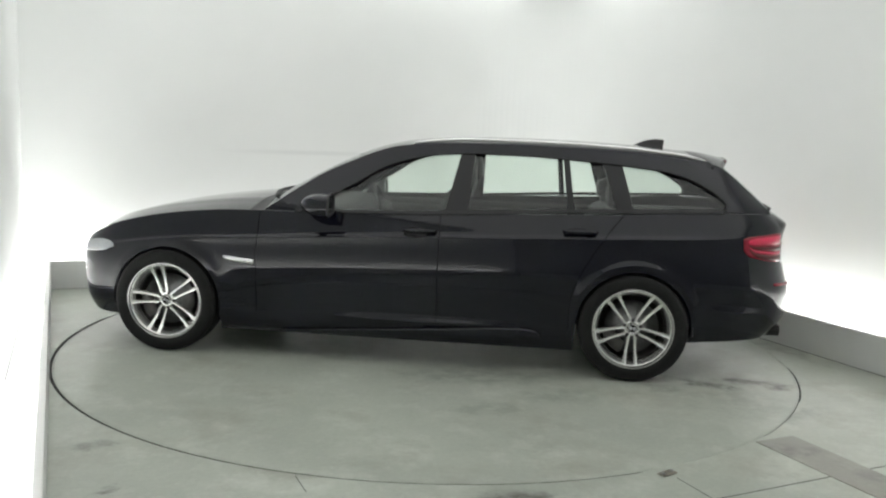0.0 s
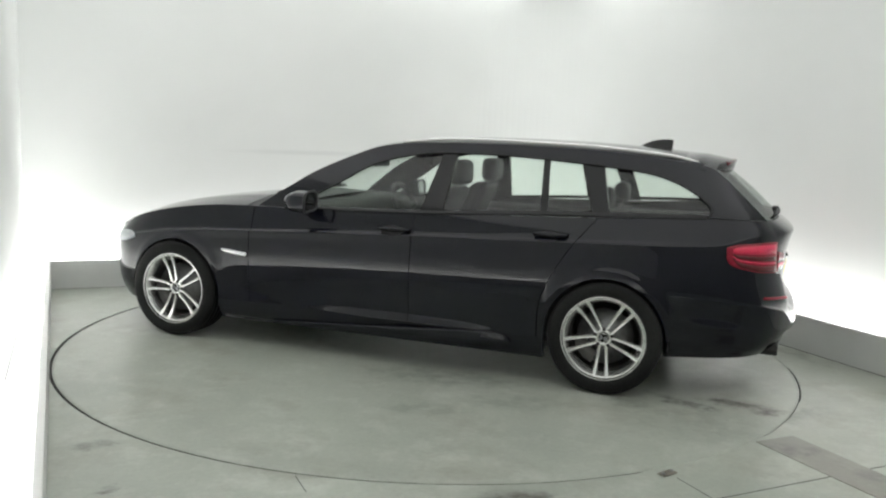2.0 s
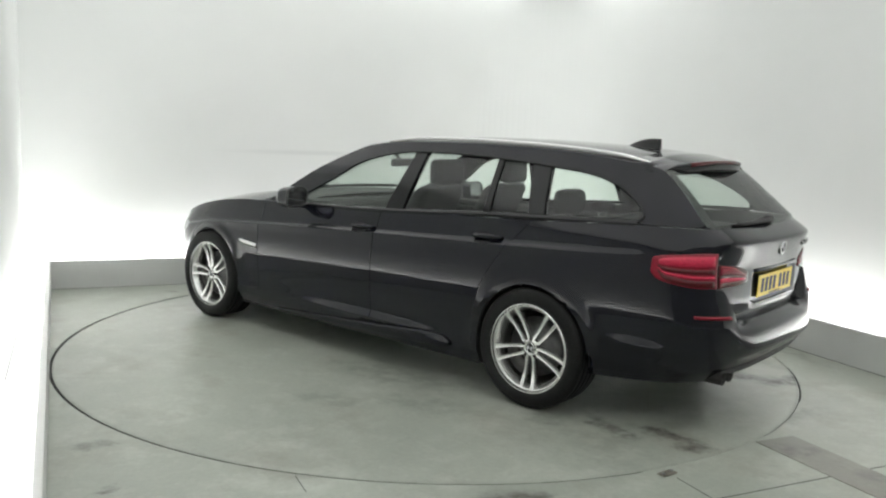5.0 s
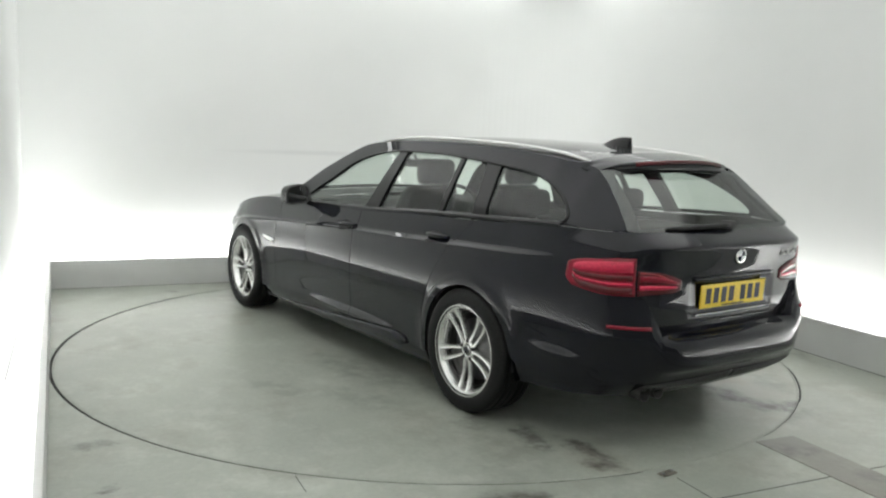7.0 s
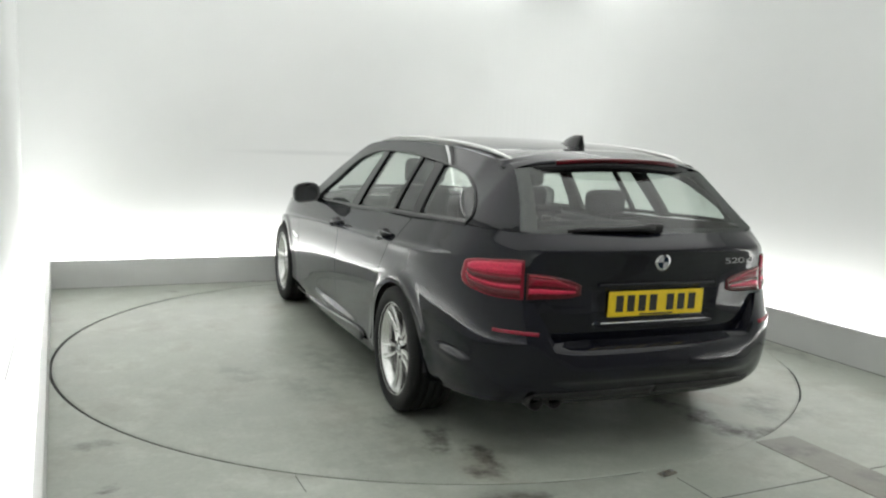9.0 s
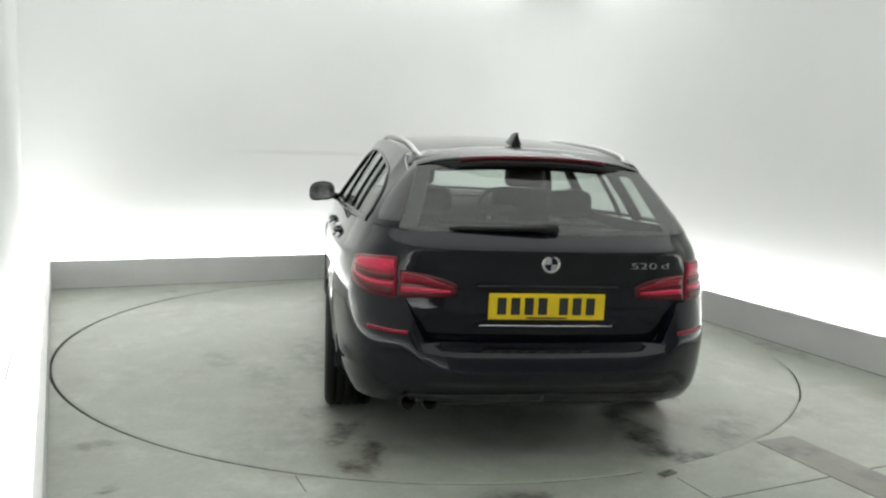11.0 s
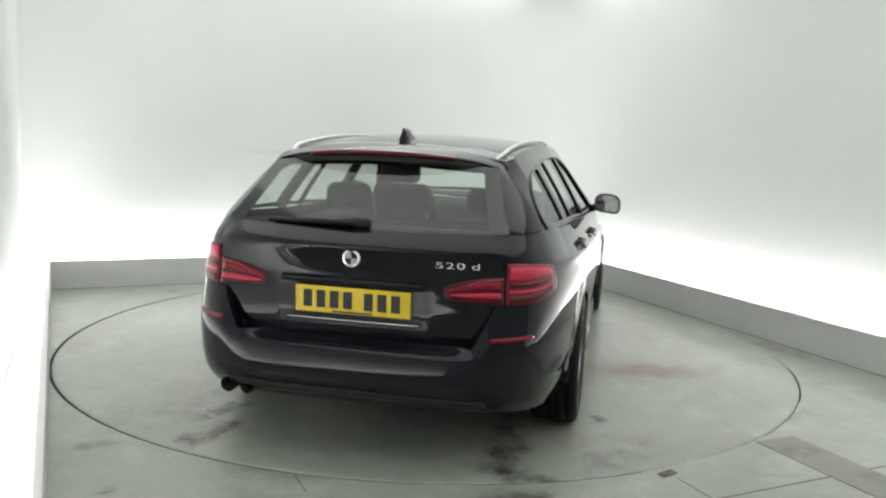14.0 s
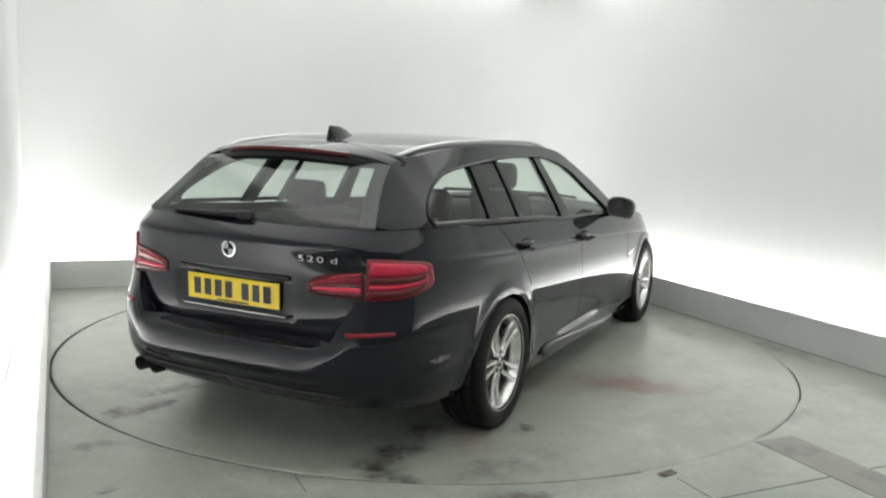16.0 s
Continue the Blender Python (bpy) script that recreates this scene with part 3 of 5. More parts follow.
def house(x, z, out=0.0):
    """A point of the cabin's left side."""
    zb = curve_at(BELT, x)
    yb, yr, zr = belt_y(x), curve_at(ROOF_Y, x), 1.40
    back = min(max((-1.80 - x) / 0.22, 0), 1)
    if back > 0:              # towards the tailgate the side leans in to the edge of the rear window
        f = min(max((-2.02 - x) / 0.298, 0), 1)
        zr += (max(1.32 - 0.267 * f, zb + 0.004) - zr) * back
        yr += (0.545 + 0.105 * f - yr) * back
    s = (z - zb) / (zr - zb)
    s = math.copysign(min(abs(s), 1.6) ** (1.12 + 0.16 * back), s)
    return Vector((x, yb + (yr - yb) * s + out, z))


def cr(points, u):
    """A smooth line through points, at u from 0 to 1, one step a point."""
    f = u * (len(points) - 1)
    i = min(int(f), len(points) - 2)
    t = f - i
    a, b, c, d = [Vector((*points[min(max(i + k, 0), len(points) - 1)], 0)) for k in (-1, 0, 1, 2)]
    v = 0.5 * ((2 * b) + (c - a) * t + (2 * a - 5 * b + 4 * c - d) * t * t + (3 * b - a - 3 * c + d) * t ** 3)
    return v.x, v.y


def side_patch(low, high, n, m, out=0.0, straight=False, sign=1, thick=0.0):
    """A patch of the cabin's side between two lines of (x, z)."""
    rows = []
    for i in range(n + 1):
        a, b = cr(low, i / n), cr(high, i / n)
        rows.append([house(a[0] + (b[0] - a[0]) * j / m, a[1] + (b[1] - a[1]) * j / m, out) for j in range(m + 1)])
    bm = bmesh.new()
    add_grid(bm, [[(p.x, p.y * sign, p.z) for p in r] for r in rows], flip=sign < 0)
    if thick:
        add_grid(bm, [[(p.x, (p.y - thick) * sign, p.z) for p in r] for r in rows], flip=sign > 0)
        rim = [rows[i][0] for i in range(n + 1)] + rows[n][1:] + [rows[i][m] for i in range(n - 1, -1, -1)] + rows[0][m - 1:0:-1]
        add_grid(bm, [[(p.x, p.y * sign, p.z) for p in rim], [(p.x, (p.y - thick) * sign, p.z) for p in rim]], closed=True, flip=sign < 0)
    return bm


def mirrored(rows, sign):
    return [[(p.x, p.y * sign, p.z) for p in r] for r in rows]


CAR = new("estate_car")
tagged(CAR, "blue-black estate car with silver alloy wheels on the turntable", "car")

# stations round the left half of the body: (q, part, gap after it)
REAR_EDGE, MID_EDGE, FRONT_EDGE, G = -1.09, -0.27, 0.888, 0.0025
Q_CORNER = q_of_x(-2.405)         # tailgate meets quarter panel


def low_line(x, tail):
    for ax in (-AXLE, AXLE):
        d = x - ax
        if abs(d) <= ARCH_R + 1e-6:
            return max(0.335 + math.sqrt(max(ARCH_R ** 2 - d * d, 0)), 0.30)
    if x < -AXLE:
        return 0.255 + 0.03 * min(max((-1.85 - x) / 0.5, 0), 1)
    if x > AXLE:
        return 0.19
    return 0.165


def seam(x, y):
    """Height of the seam over bumper or sill."""
    if x < -AXLE:
        if y < 0.53:
            return 0.58
        if x < -2.25:
            return 0.58 + 0.175 * min((y - 0.53) / 0.09, 1)
        return 0.62 + 0.135 * min(max((-1.88 - x) / 0.32, 0), 1)
    if x > AXLE:
        return 0.52
    return 0.30


NA, NB, NC = 22, 28, 8


def column(q):
    """The heights and points of one station, from the bottom to the belt."""
    p, n = base(q)
    x = p.x
    zl, zt, zc = low_line(x, n.x < -0.5), curve_at(BELT, x), curve_at(CREASE, x)
    za = min(max(seam(x, p.y), zl), zc - 0.02)
    lower = [zl + (za - zl) * i / NA for i in range(NA + 1)]
    upper = [za + (zc - 0.012 - za) * (i / NB) ** 1.5 for i in range(NB + 1)] + [zc - 0.004, zc + 0.004]
    upper += [zc + 0.012 + (zt - zc - 0.012) * i / NC for i in range(NC + 1)]
    lean = 0.0
    if -2.1 < x < -0.6:
        lean = 0.31 * max(0.0, 1 - abs(x - REAR_EDGE) / 0.45) if x > REAR_EDGE else 0.31 * max(0.0, 1 - abs(x - REAR_EDGE) / 0.9)
    def at(z, bumper):
        v = max(0.0, (z - max(zl, 0.45)) / (zt - max(zl, 0.45)))
        qq = q_of_x(x - lean * v ** 1.6) if lean else q
        pt = shell(qq, z, bumper)
        return pt
    return dict(x=x, q=q, y=p.y, lower=[at(z, x < -AXLE) for z in lower], upper=[at(z, False) for z in upper], open=za - zl > 0.004, arch=zl > 0.29)


def stations():
    qs = []
    def span(a, b, n):
        for i in range(n + 1):
            qs.append(a + (b - a) * i / n)
    yq = []
    # tail: even steps, with stations at the plate recess
    for y in (0, 0.06, 0.12, 0.18, 0.24, 0.29, 0.325, 0.343, 0.347, 0.37, 0.41, 0.45, 0.49, 0.529, 0.535, 0.56, 0.59, 0.62, 0.65):
        k = min(range(N_OUT // 2), key=lambda i: abs(OUT[i].y - y))
        f = k
        if k > 0 and OUT[k].y > y:
            k -= 1
        f = k + (y - OUT[k].y) / max(OUT[k + 1].y - OUT[k].y, 1e-9)
        yq.append(f / N_OUT)
    qs.extend(yq)
    q0 = yq[-1]
    span(q0 + 0.004, q_of_x(-2.16), 14)
    for i in range(1, 9):
        qs.append(q_of_x(-2.16 + (0.314 - 0.004) * i / 9))
    qs.append(q_of_x(-AXLE - ARCH_R - 0.001))
    for i in range(33):
        qs.append(q_of_x(-AXLE - ARCH_R * math.cos(math.pi * i / 32)))
    qs.append(q_of_x(-AXLE + ARCH_R + 0.001))
    for x in (-1.1, REAR_EDGE - G, REAR_EDGE + G, -1.06, -1.0, -0.92, -0.84, -0.76, -0.68, -0.6, -0.5, -0.4, -0.32, MID_EDGE - G, MID_EDGE + G,
              -0.2, -0.1, 0.0, 0.1, 0.2, 0.3, 0.4, 0.5, 0.58, 0.66, 0.74, 0.8, 0.85, FRONT_EDGE - G, FRONT_EDGE + G, 0.93, 0.98, 1.03, 1.08):
        qs.append(q_of_x(x))
    qs.append(q_of_x(AXLE - ARCH_R - 0.001))
    for i in range(33):
        qs.append(q_of_x(AXLE - ARCH_R * math.cos(math.pi * i / 32)))
    qs.append(q_of_x(AXLE + ARCH_R + 0.001))
    span(q_of_x(1.875), 1.0, 30)
    return qs


COLS = [column(q) for q in stations()]


def panel(name, cols, key, sign, label="", ledge=0.0):
    rows = []
    for c in cols:
        pts = list(c[key])
        if ledge:
            n = base(c["q"])[1]
            pts.append(pts[-1].copy())
            pts.append(pts[-1] - n * ledge + Vector((0, 0, 0.004)))
        rows.append(pts)
    if sign == 0:             # a panel that runs across the car
        left = mirrored(rows, 1)
        right = mirrored(rows, -1)
        joined = right[::-1][:-1] + left if cols[0]["y"] < 1e-6 else left[:-1] + right[::-1]
        bm = bmesh.new()
        add_grid(bm, joined)
    else:
        bm = bmesh.new()
        add_grid(bm, mirrored(rows, sign), flip=sign < 0)
    for f in [f for f in bm.faces if f.calc_area() < 1e-8]:
        bm.faces.remove(f)
    # turned-in edge, so that the panel has depth at its gaps
    edges = [e for e in bm.edges if e.is_boundary]
    for e in edges:
        e.smooth = False
    got = bmesh.ops.extrude_edge_only(bm, edges=edges)
    for v in got["geom"]:
        if isinstance(v, bmesh.types.BMVert):
            c = Vector((v.co.x * 0.985, v.co.y * 0.975, v.co.z))
            d = c - v.co
            v.co += d.normalized() * 0.016 if d.length > 1e-6 else d
    bmesh.ops.recalc_face_normals(bm, faces=bm.faces)
    return part(name, bm, PAINT, CAR, label)


def run(lo, hi, key="x"):
    return [c for c in COLS if lo - 1e-5 <= c[key] <= hi + 1e-5]


def split_arches(cols):
    """Stretches of stations that have a lower panel."""
    out, cur = [], []
    for c in cols:
        if c["open"]:
            cur.append(c)
        elif cur:
            out.append(cur)
            cur = []
    if cur:
        out.append(cur)
    return [o for o in out if len(o) > 2]


def build_body():
    for sign in (1, -1):
        tail = [c for c in COLS if c["q"] <= Q_CORNER + 1e-6]
        quarter = [c for c in COLS if c["q"] >= Q_CORNER - 0.002 and c["x"] <= REAR_EDGE - G + 1e-5]
        if sign > 0:
            panel("tailgate", tail, "upper", 0)
        panel("quarter_panel", quarter, "upper", sign)
        panel("rear_door", run(REAR_EDGE + G, MID_EDGE - G), "upper", sign)
        panel("front_door", run(MID_EDGE + G, FRONT_EDGE - G), "upper", sign)
        panel("front_wing", run(FRONT_EDGE + G, 2.3), "upper", sign)
        for k, stretch in enumerate(split_arches(COLS)):
            name = "rear_bumper" if stretch[0]["x"] < -AXLE else "front_bumper" if stretch[-1]["x"] > AXLE + 0.3 else "side_skirt"
            if name == "side_skirt":
                panel(name, stretch, "lower", sign)
            elif sign > 0:
                panel(name, stretch, "lower", 0, ledge=0.03 if name == "rear_bumper" else 0.0)
    # dark inner body behind the gaps
    rows = []
    for c in COLS:
        n = base(c["q"])[1]
        rows.append([p - n * 0.024 - Vector((0, 0, 0.0)) for p in c["lower"] + c["upper"][1:]])
    bm = bmesh.new()
    add_grid(bm, mirrored(rows, 1))
    add_grid(bm, mirrored(rows, -1), flip=True)
    part("inner_body", bm, INNER, CAR, "dark inner metal behind the panel gaps")
    # underside
    bm = bmesh.new()
    add_box(bm, (-2.30, -0.60, 0.27), (2.08, 0.60, 0.33), 0.02)
    add_box(bm, (-1.10, -0.885, 0.17), (1.10, 0.885, 0.23), 0.01)
    part("underside", bm, PLASTIC, CAR, "black plastic underside", smooth=False)
    # wheel housings
    for ax in (-AXLE, AXLE):
        for sign in (1, -1):
            bm = bmesh.new()
            rows = []
            for i in range(25):
                a = math.pi * (-0.03 + 1.06 * i / 24)
                rows.append([(ax + (ARCH_R + 0.012) * math.cos(a), y * sign, 0.335 + (ARCH_R + 0.012) * math.sin(a)) for y in (0.905, 0.75, 0.58)])
            add_grid(bm, rows, flip=sign > 0)
            back = [bm.verts.new((ax + (ARCH_R + 0.012) * math.cos(math.pi * (-0.03 + 1.06 * i / 24)), 0.58 * sign,
                                  0.335 + (ARCH_R + 0.012) * math.sin(math.pi * (-0.03 + 1.06 * i / 24)))) for i in range(25)]
            bm.faces.new(back)
            part("wheel_housing", bm, PLASTIC, CAR, "black wheel housing liner")


# bonnet and scuttle
BONNET_MID = [(0.70, 1.005), (0.95, 1.012), (1.25, 0.99), (1.65, 0.93), (1.95, 0.85), (2.12, 0.765), (2.27, 0.668)]


def bonnet_row(x, n=28):
    ye = belt_y(x)
    ze, zm = curve_at(BELT, x), curve_at(BONNET_MID, x)
    row = []
    for k in range(n + 1):
        t = -1 + 2 * k / n
        a = abs(t)
        crown = (1 - a ** 2.6)
        ridge = 0.006 * math.exp(-((a - 0.62) / 0.07) ** 2)
        row.append((x, ye * t, ze + (zm - ze) * crown + ridge * min(1, (2.27 - x) * 3)))
    return row


def build_bonnet():
    bm = bmesh.new()
    add_grid(bm, [bonnet_row(0.955 + (TOP[-1].x - 0.956) * (i / 40) ** 0.9) for i in range(41)])
    bmesh.ops.remove_doubles(bm, verts=bm.verts, dist=1e-5)
    bmesh.ops.recalc_face_normals(bm, faces=bm.faces)
    part("bonnet", bm, PAINT, CAR)
    bm = bmesh.new()
    add_grid(bm, [[(p[0], p[1], p[2] - 0.004) for p in bonnet_row(0.62 + 0.345 * i / 8)] for i in range(9)])
    bmesh.ops.recalc_face_normals(bm, faces=bm.faces)
    part("scuttle", bm, PLASTIC, CAR, "black plastic scuttle under the windscreen")
    for y0, y1 in ((0.62, 0.02), (0.1, -0.5)):
        pts = []
        for i in range(13):
            y = y0 + (y1 - y0) * i / 12
            pts.append((0.955 - 0.16 * (y / 0.75) ** 2, y, 1.030 - 0.015 * (y / 0.75) ** 2))
        part("front_wiper", tube(pts, 0.013, 6), PLASTIC, CAR, "black wiper blade")


# cabin
EDGE_LOW = [(0.62, 0.950), (0.42, 1.066), (0.293, 1.139), (0.111, 1.250), (-0.11, 1.318), (-0.373, 1.350), (-0.75, 1.352), (-1.04, 1.340),
            (-1.375, 1.316), (-1.643, 1.288), (-1.805, 1.245), (-1.945, 1.172), (-2.018, 1.105), (-2.0, 1.061)]
EDGE_HIGH = [(0.86, 0.950), (0.645, 1.105), (0.47, 1.215), (0.18, 1.343), (0.0, 1.389), (-0.3, 1.413), (-0.7, 1.420), (-1.04, 1.415),
             (-1.4, 1.402), (-1.7, 1.378), (-1.90, 1.350), (-2.02, 1.320), (-2.175, 1.19), (-2.318, 1.053)]
ROOF_MID = [(-2.14, 1.380), (-2.0, 1.400), (-1.7, 1.432), (-1.4, 1.450), (-1.0, 1.462), (-0.6, 1.462), (-0.3, 1.452), (0.0, 1.425), (0.16, 1.392), (0.3, 1.35)]


def edge_at(u):
    x, z = cr(EDGE_HIGH, u)
    return house(x, z)


def arch_row(e, mid, n, power=2.2):
    """A line across the car from the left edge over the middle to the right edge."""
    row = []
    for k in range(n + 1):
        t = 1 - 2 * k / n
        c = 1 - abs(t) ** power
        row.append(Vector((e.x + (mid[0] - e.x) * (1 - abs(t) ** 2), e.y * t, e.z + (mid[1] - e.z) * c)))
    return row


U_FRONT, U_BACK = 3 / 13, 11 / 13


def roof_rows():
    rows = []
    for i in range(49):
        u = U_FRONT + (U_BACK - U_FRONT) * i / 48
        e = edge_at(u)
        f = i / 48
        xm = e.x + 0.09 * max(0, 1 - f / 0.25) ** 2 - 0.03 * max(0, (f - 0.8) / 0.2) ** 2
        rows.append(arch_row(e, (xm, curve_at(ROOF_MID, xm)), 36, 2.6))
    return rows


def grid_part(name, rows, mat, label="", thick=0.0):
    bm = bmesh.new()
    add_grid(bm, rows)
    bmesh.ops.recalc_face_normals(bm, faces=bm.faces)
    if sum(f.normal.z for f in bm.faces) < 0:
        bmesh.ops.reverse_faces(bm, faces=bm.faces)
    if thick:
        bmesh.ops.solidify(bm, geom=list(bm.faces), thickness=thick)
    return part(name, bm, mat, CAR, label)


def build_cabin():
    rows = roof_rows()
    grid_part("roof", rows, PAINT)
    grid_part("headlining", [[p - Vector((0, 0, 0.02)) for p in r] for r in rows], LINING, "grey cloth headlining")
    # windscreen
    front = []
    for i in range(19):
        u = U_FRONT * i / 18
        e = edge_at(u)
        f = i / 18
        mid = Vector((0.975, 0, 0.985)).lerp(rows[0][18], f)
        bow = 0.012 * math.sin(math.pi * f)
        front.append(arch_row(e, (mid.x + bow * 0.5, mid.z + bow), 28, 2.4))
    grid_part("windscreen", front, GLASS, "clear laminated windscreen")
    # rear window, down to the tailgate's top
    back = []
    for i in range(17):
        f = i / 16
        u = U_BACK + (1 - U_BACK) * f
        e = edge_at(u)
        low = shell(0, 1.05)
        mid = (rows[-1][18] + Vector((0.05, 0, -0.012))).lerp(low, f)
        back.append(arch_row(e, (mid.x - 0.012 * math.sin(math.pi * f), mid.z + 0.012 * math.sin(math.pi * f)), 32, 2.6))
    grid_part("rear_window", back, REAR_GLASS, "tinted rear window")
    # black border of the rear window, widened on top for the spoiler's shade
    for f0, f1, nm in ((0.0, 0.13, "window_border"), (0.93, 1.0, "window_border")):
        strip = []
        for j in range(4):
            f = f0 + (f1 - f0) * j / 3
            i = f * 16
            a, b = back[min(int(i), 16)], back[min(int(i) + 1, 16)]
            strip.append([a[k].lerp(b[k], i - int(i)) + Vector((0.004, 0, -0.003)) for k in range(33)])
        grid_part(nm, strip, TRIM_BLACK, "black window border")
    for cols in ((0, 1, 2), (30, 31, 32)):
        grid_part("window_border", [[r[k] + Vector((0.005, 0, -0.003)) for k in cols] for r in back], TRIM_BLACK, "black window border")
    for sign in (1, -1):
        part("side_frame", side_patch(EDGE_LOW, EDGE_HIGH, 78, 8, sign=sign, thick=0.03), PAINT, CAR)
        part("door_pillar", side_patch([(-0.290, 0.965), (-0.437, 0.975)], [(-0.370, 1.356), (-0.460, 1.356)], 3, 12, 0.0, sign=sign, thick=0.04), TRIM_BLACK, CAR, "gloss black door pillar")
        part("rear_pillar", side_patch([(-1.365, 1.022), (-1.462, 1.028)], [(-1.262, 1.326), (-1.385, 1.318)], 3, 12, 0.0, sign=sign, thick=0.04), TRIM_BLACK, CAR, "gloss black rear pillar")
        part("window_divider", side_patch([(-1.055, 1.008), (-1.098, 1.012)], [(-1.018, 1.342), (-1.055, 1.340)], 2, 12, 0.0, sign=sign, thick=0.02), TRIM_BLACK, CAR, "black window divider")
        bot = [(0.60, 0.94), (0.38, 0.945), (0.2, 0.95), (0.05, 0.956), (-0.12, 0.963), (-0.30, 0.972)]
        top = [(0.60, 0.962), (0.42, 1.066), (0.293, 1.139), (0.111, 1.250), (-0.11, 1.318), (-0.373, 1.352)]
        part("front_door_window", side_patch(bot, top, 20, 10, -0.012, sign=sign), GLASS, CAR, "clear side window")
        part("rear_door_window", side_patch([(-0.43, 0.975), (-1.37, 1.022)], [(-0.455, 1.352), (-1.26, 1.326)], 16, 10, -0.012, sign=sign), GLASS, CAR, "clear side window")
        bot = [(-1.455, 1.028), (-1.6, 1.036), (-1.72, 1.042), (-1.85, 1.046), (-1.93, 1.048), (-1.995, 1.05)]
        top = [(-1.38, 1.316), (-1.643, 1.288), (-1.805, 1.245), (-1.945, 1.172), (-2.018, 1.105), (-2.0, 1.061)]
        part("rear_quarter_window", side_patch(bot, top, 20, 10, -0.012, sign=sign), GLASS, CAR, "clear rear quarter window")
        # trim round the windows
        pts = [house(*cr(EDGE_LOW, i / 90), 0.002) for i in range(91)]
        part("window_trim", tube([(p.x, p.y * sign, p.z) for p in pts], 0.0075, 6), TRIM_BLACK, CAR, "gloss black window trim")
        rows2 = []
        for i in range(61):
            x = 0.66 - 2.66 * i / 60
            z = curve_at(BELT, x)
            rows2.append([house(x, z - 0.002, 0.004), house(x, z + 0.008, 0.006), house(x, z + 0.022, -0.002), house(x, z + 0.024, -0.02)])
        bm = bmesh.new()
        add_grid(bm, mirrored(rows2, sign), flip=sign > 0)
        bmesh.ops.recalc_face_normals(bm, faces=bm.faces)
        part("belt_trim", bm, TRIM_BLACK, CAR, "gloss black belt trim")
        # roof rails
        pts = []
        for i in range(41):
            u = (4.2 + 6.0 * i / 40) / 13
            e = edge_at(u)
            lift = 0.014 * min(1, 6 * min(i, 40 - i) / 40 + 0.15)
            pts.append((e.x, (e.y - 0.045) * sign, e.z + 0.008 + lift))
        part("roof_rail", tube(pts, [0.0075 + 0.003 * min(1, min(i, 40 - i) / 4) for i in range(41)], 10), RAIL, CAR, "satin aluminium roof rail")


build_body()
build_bonnet()
build_cabin()


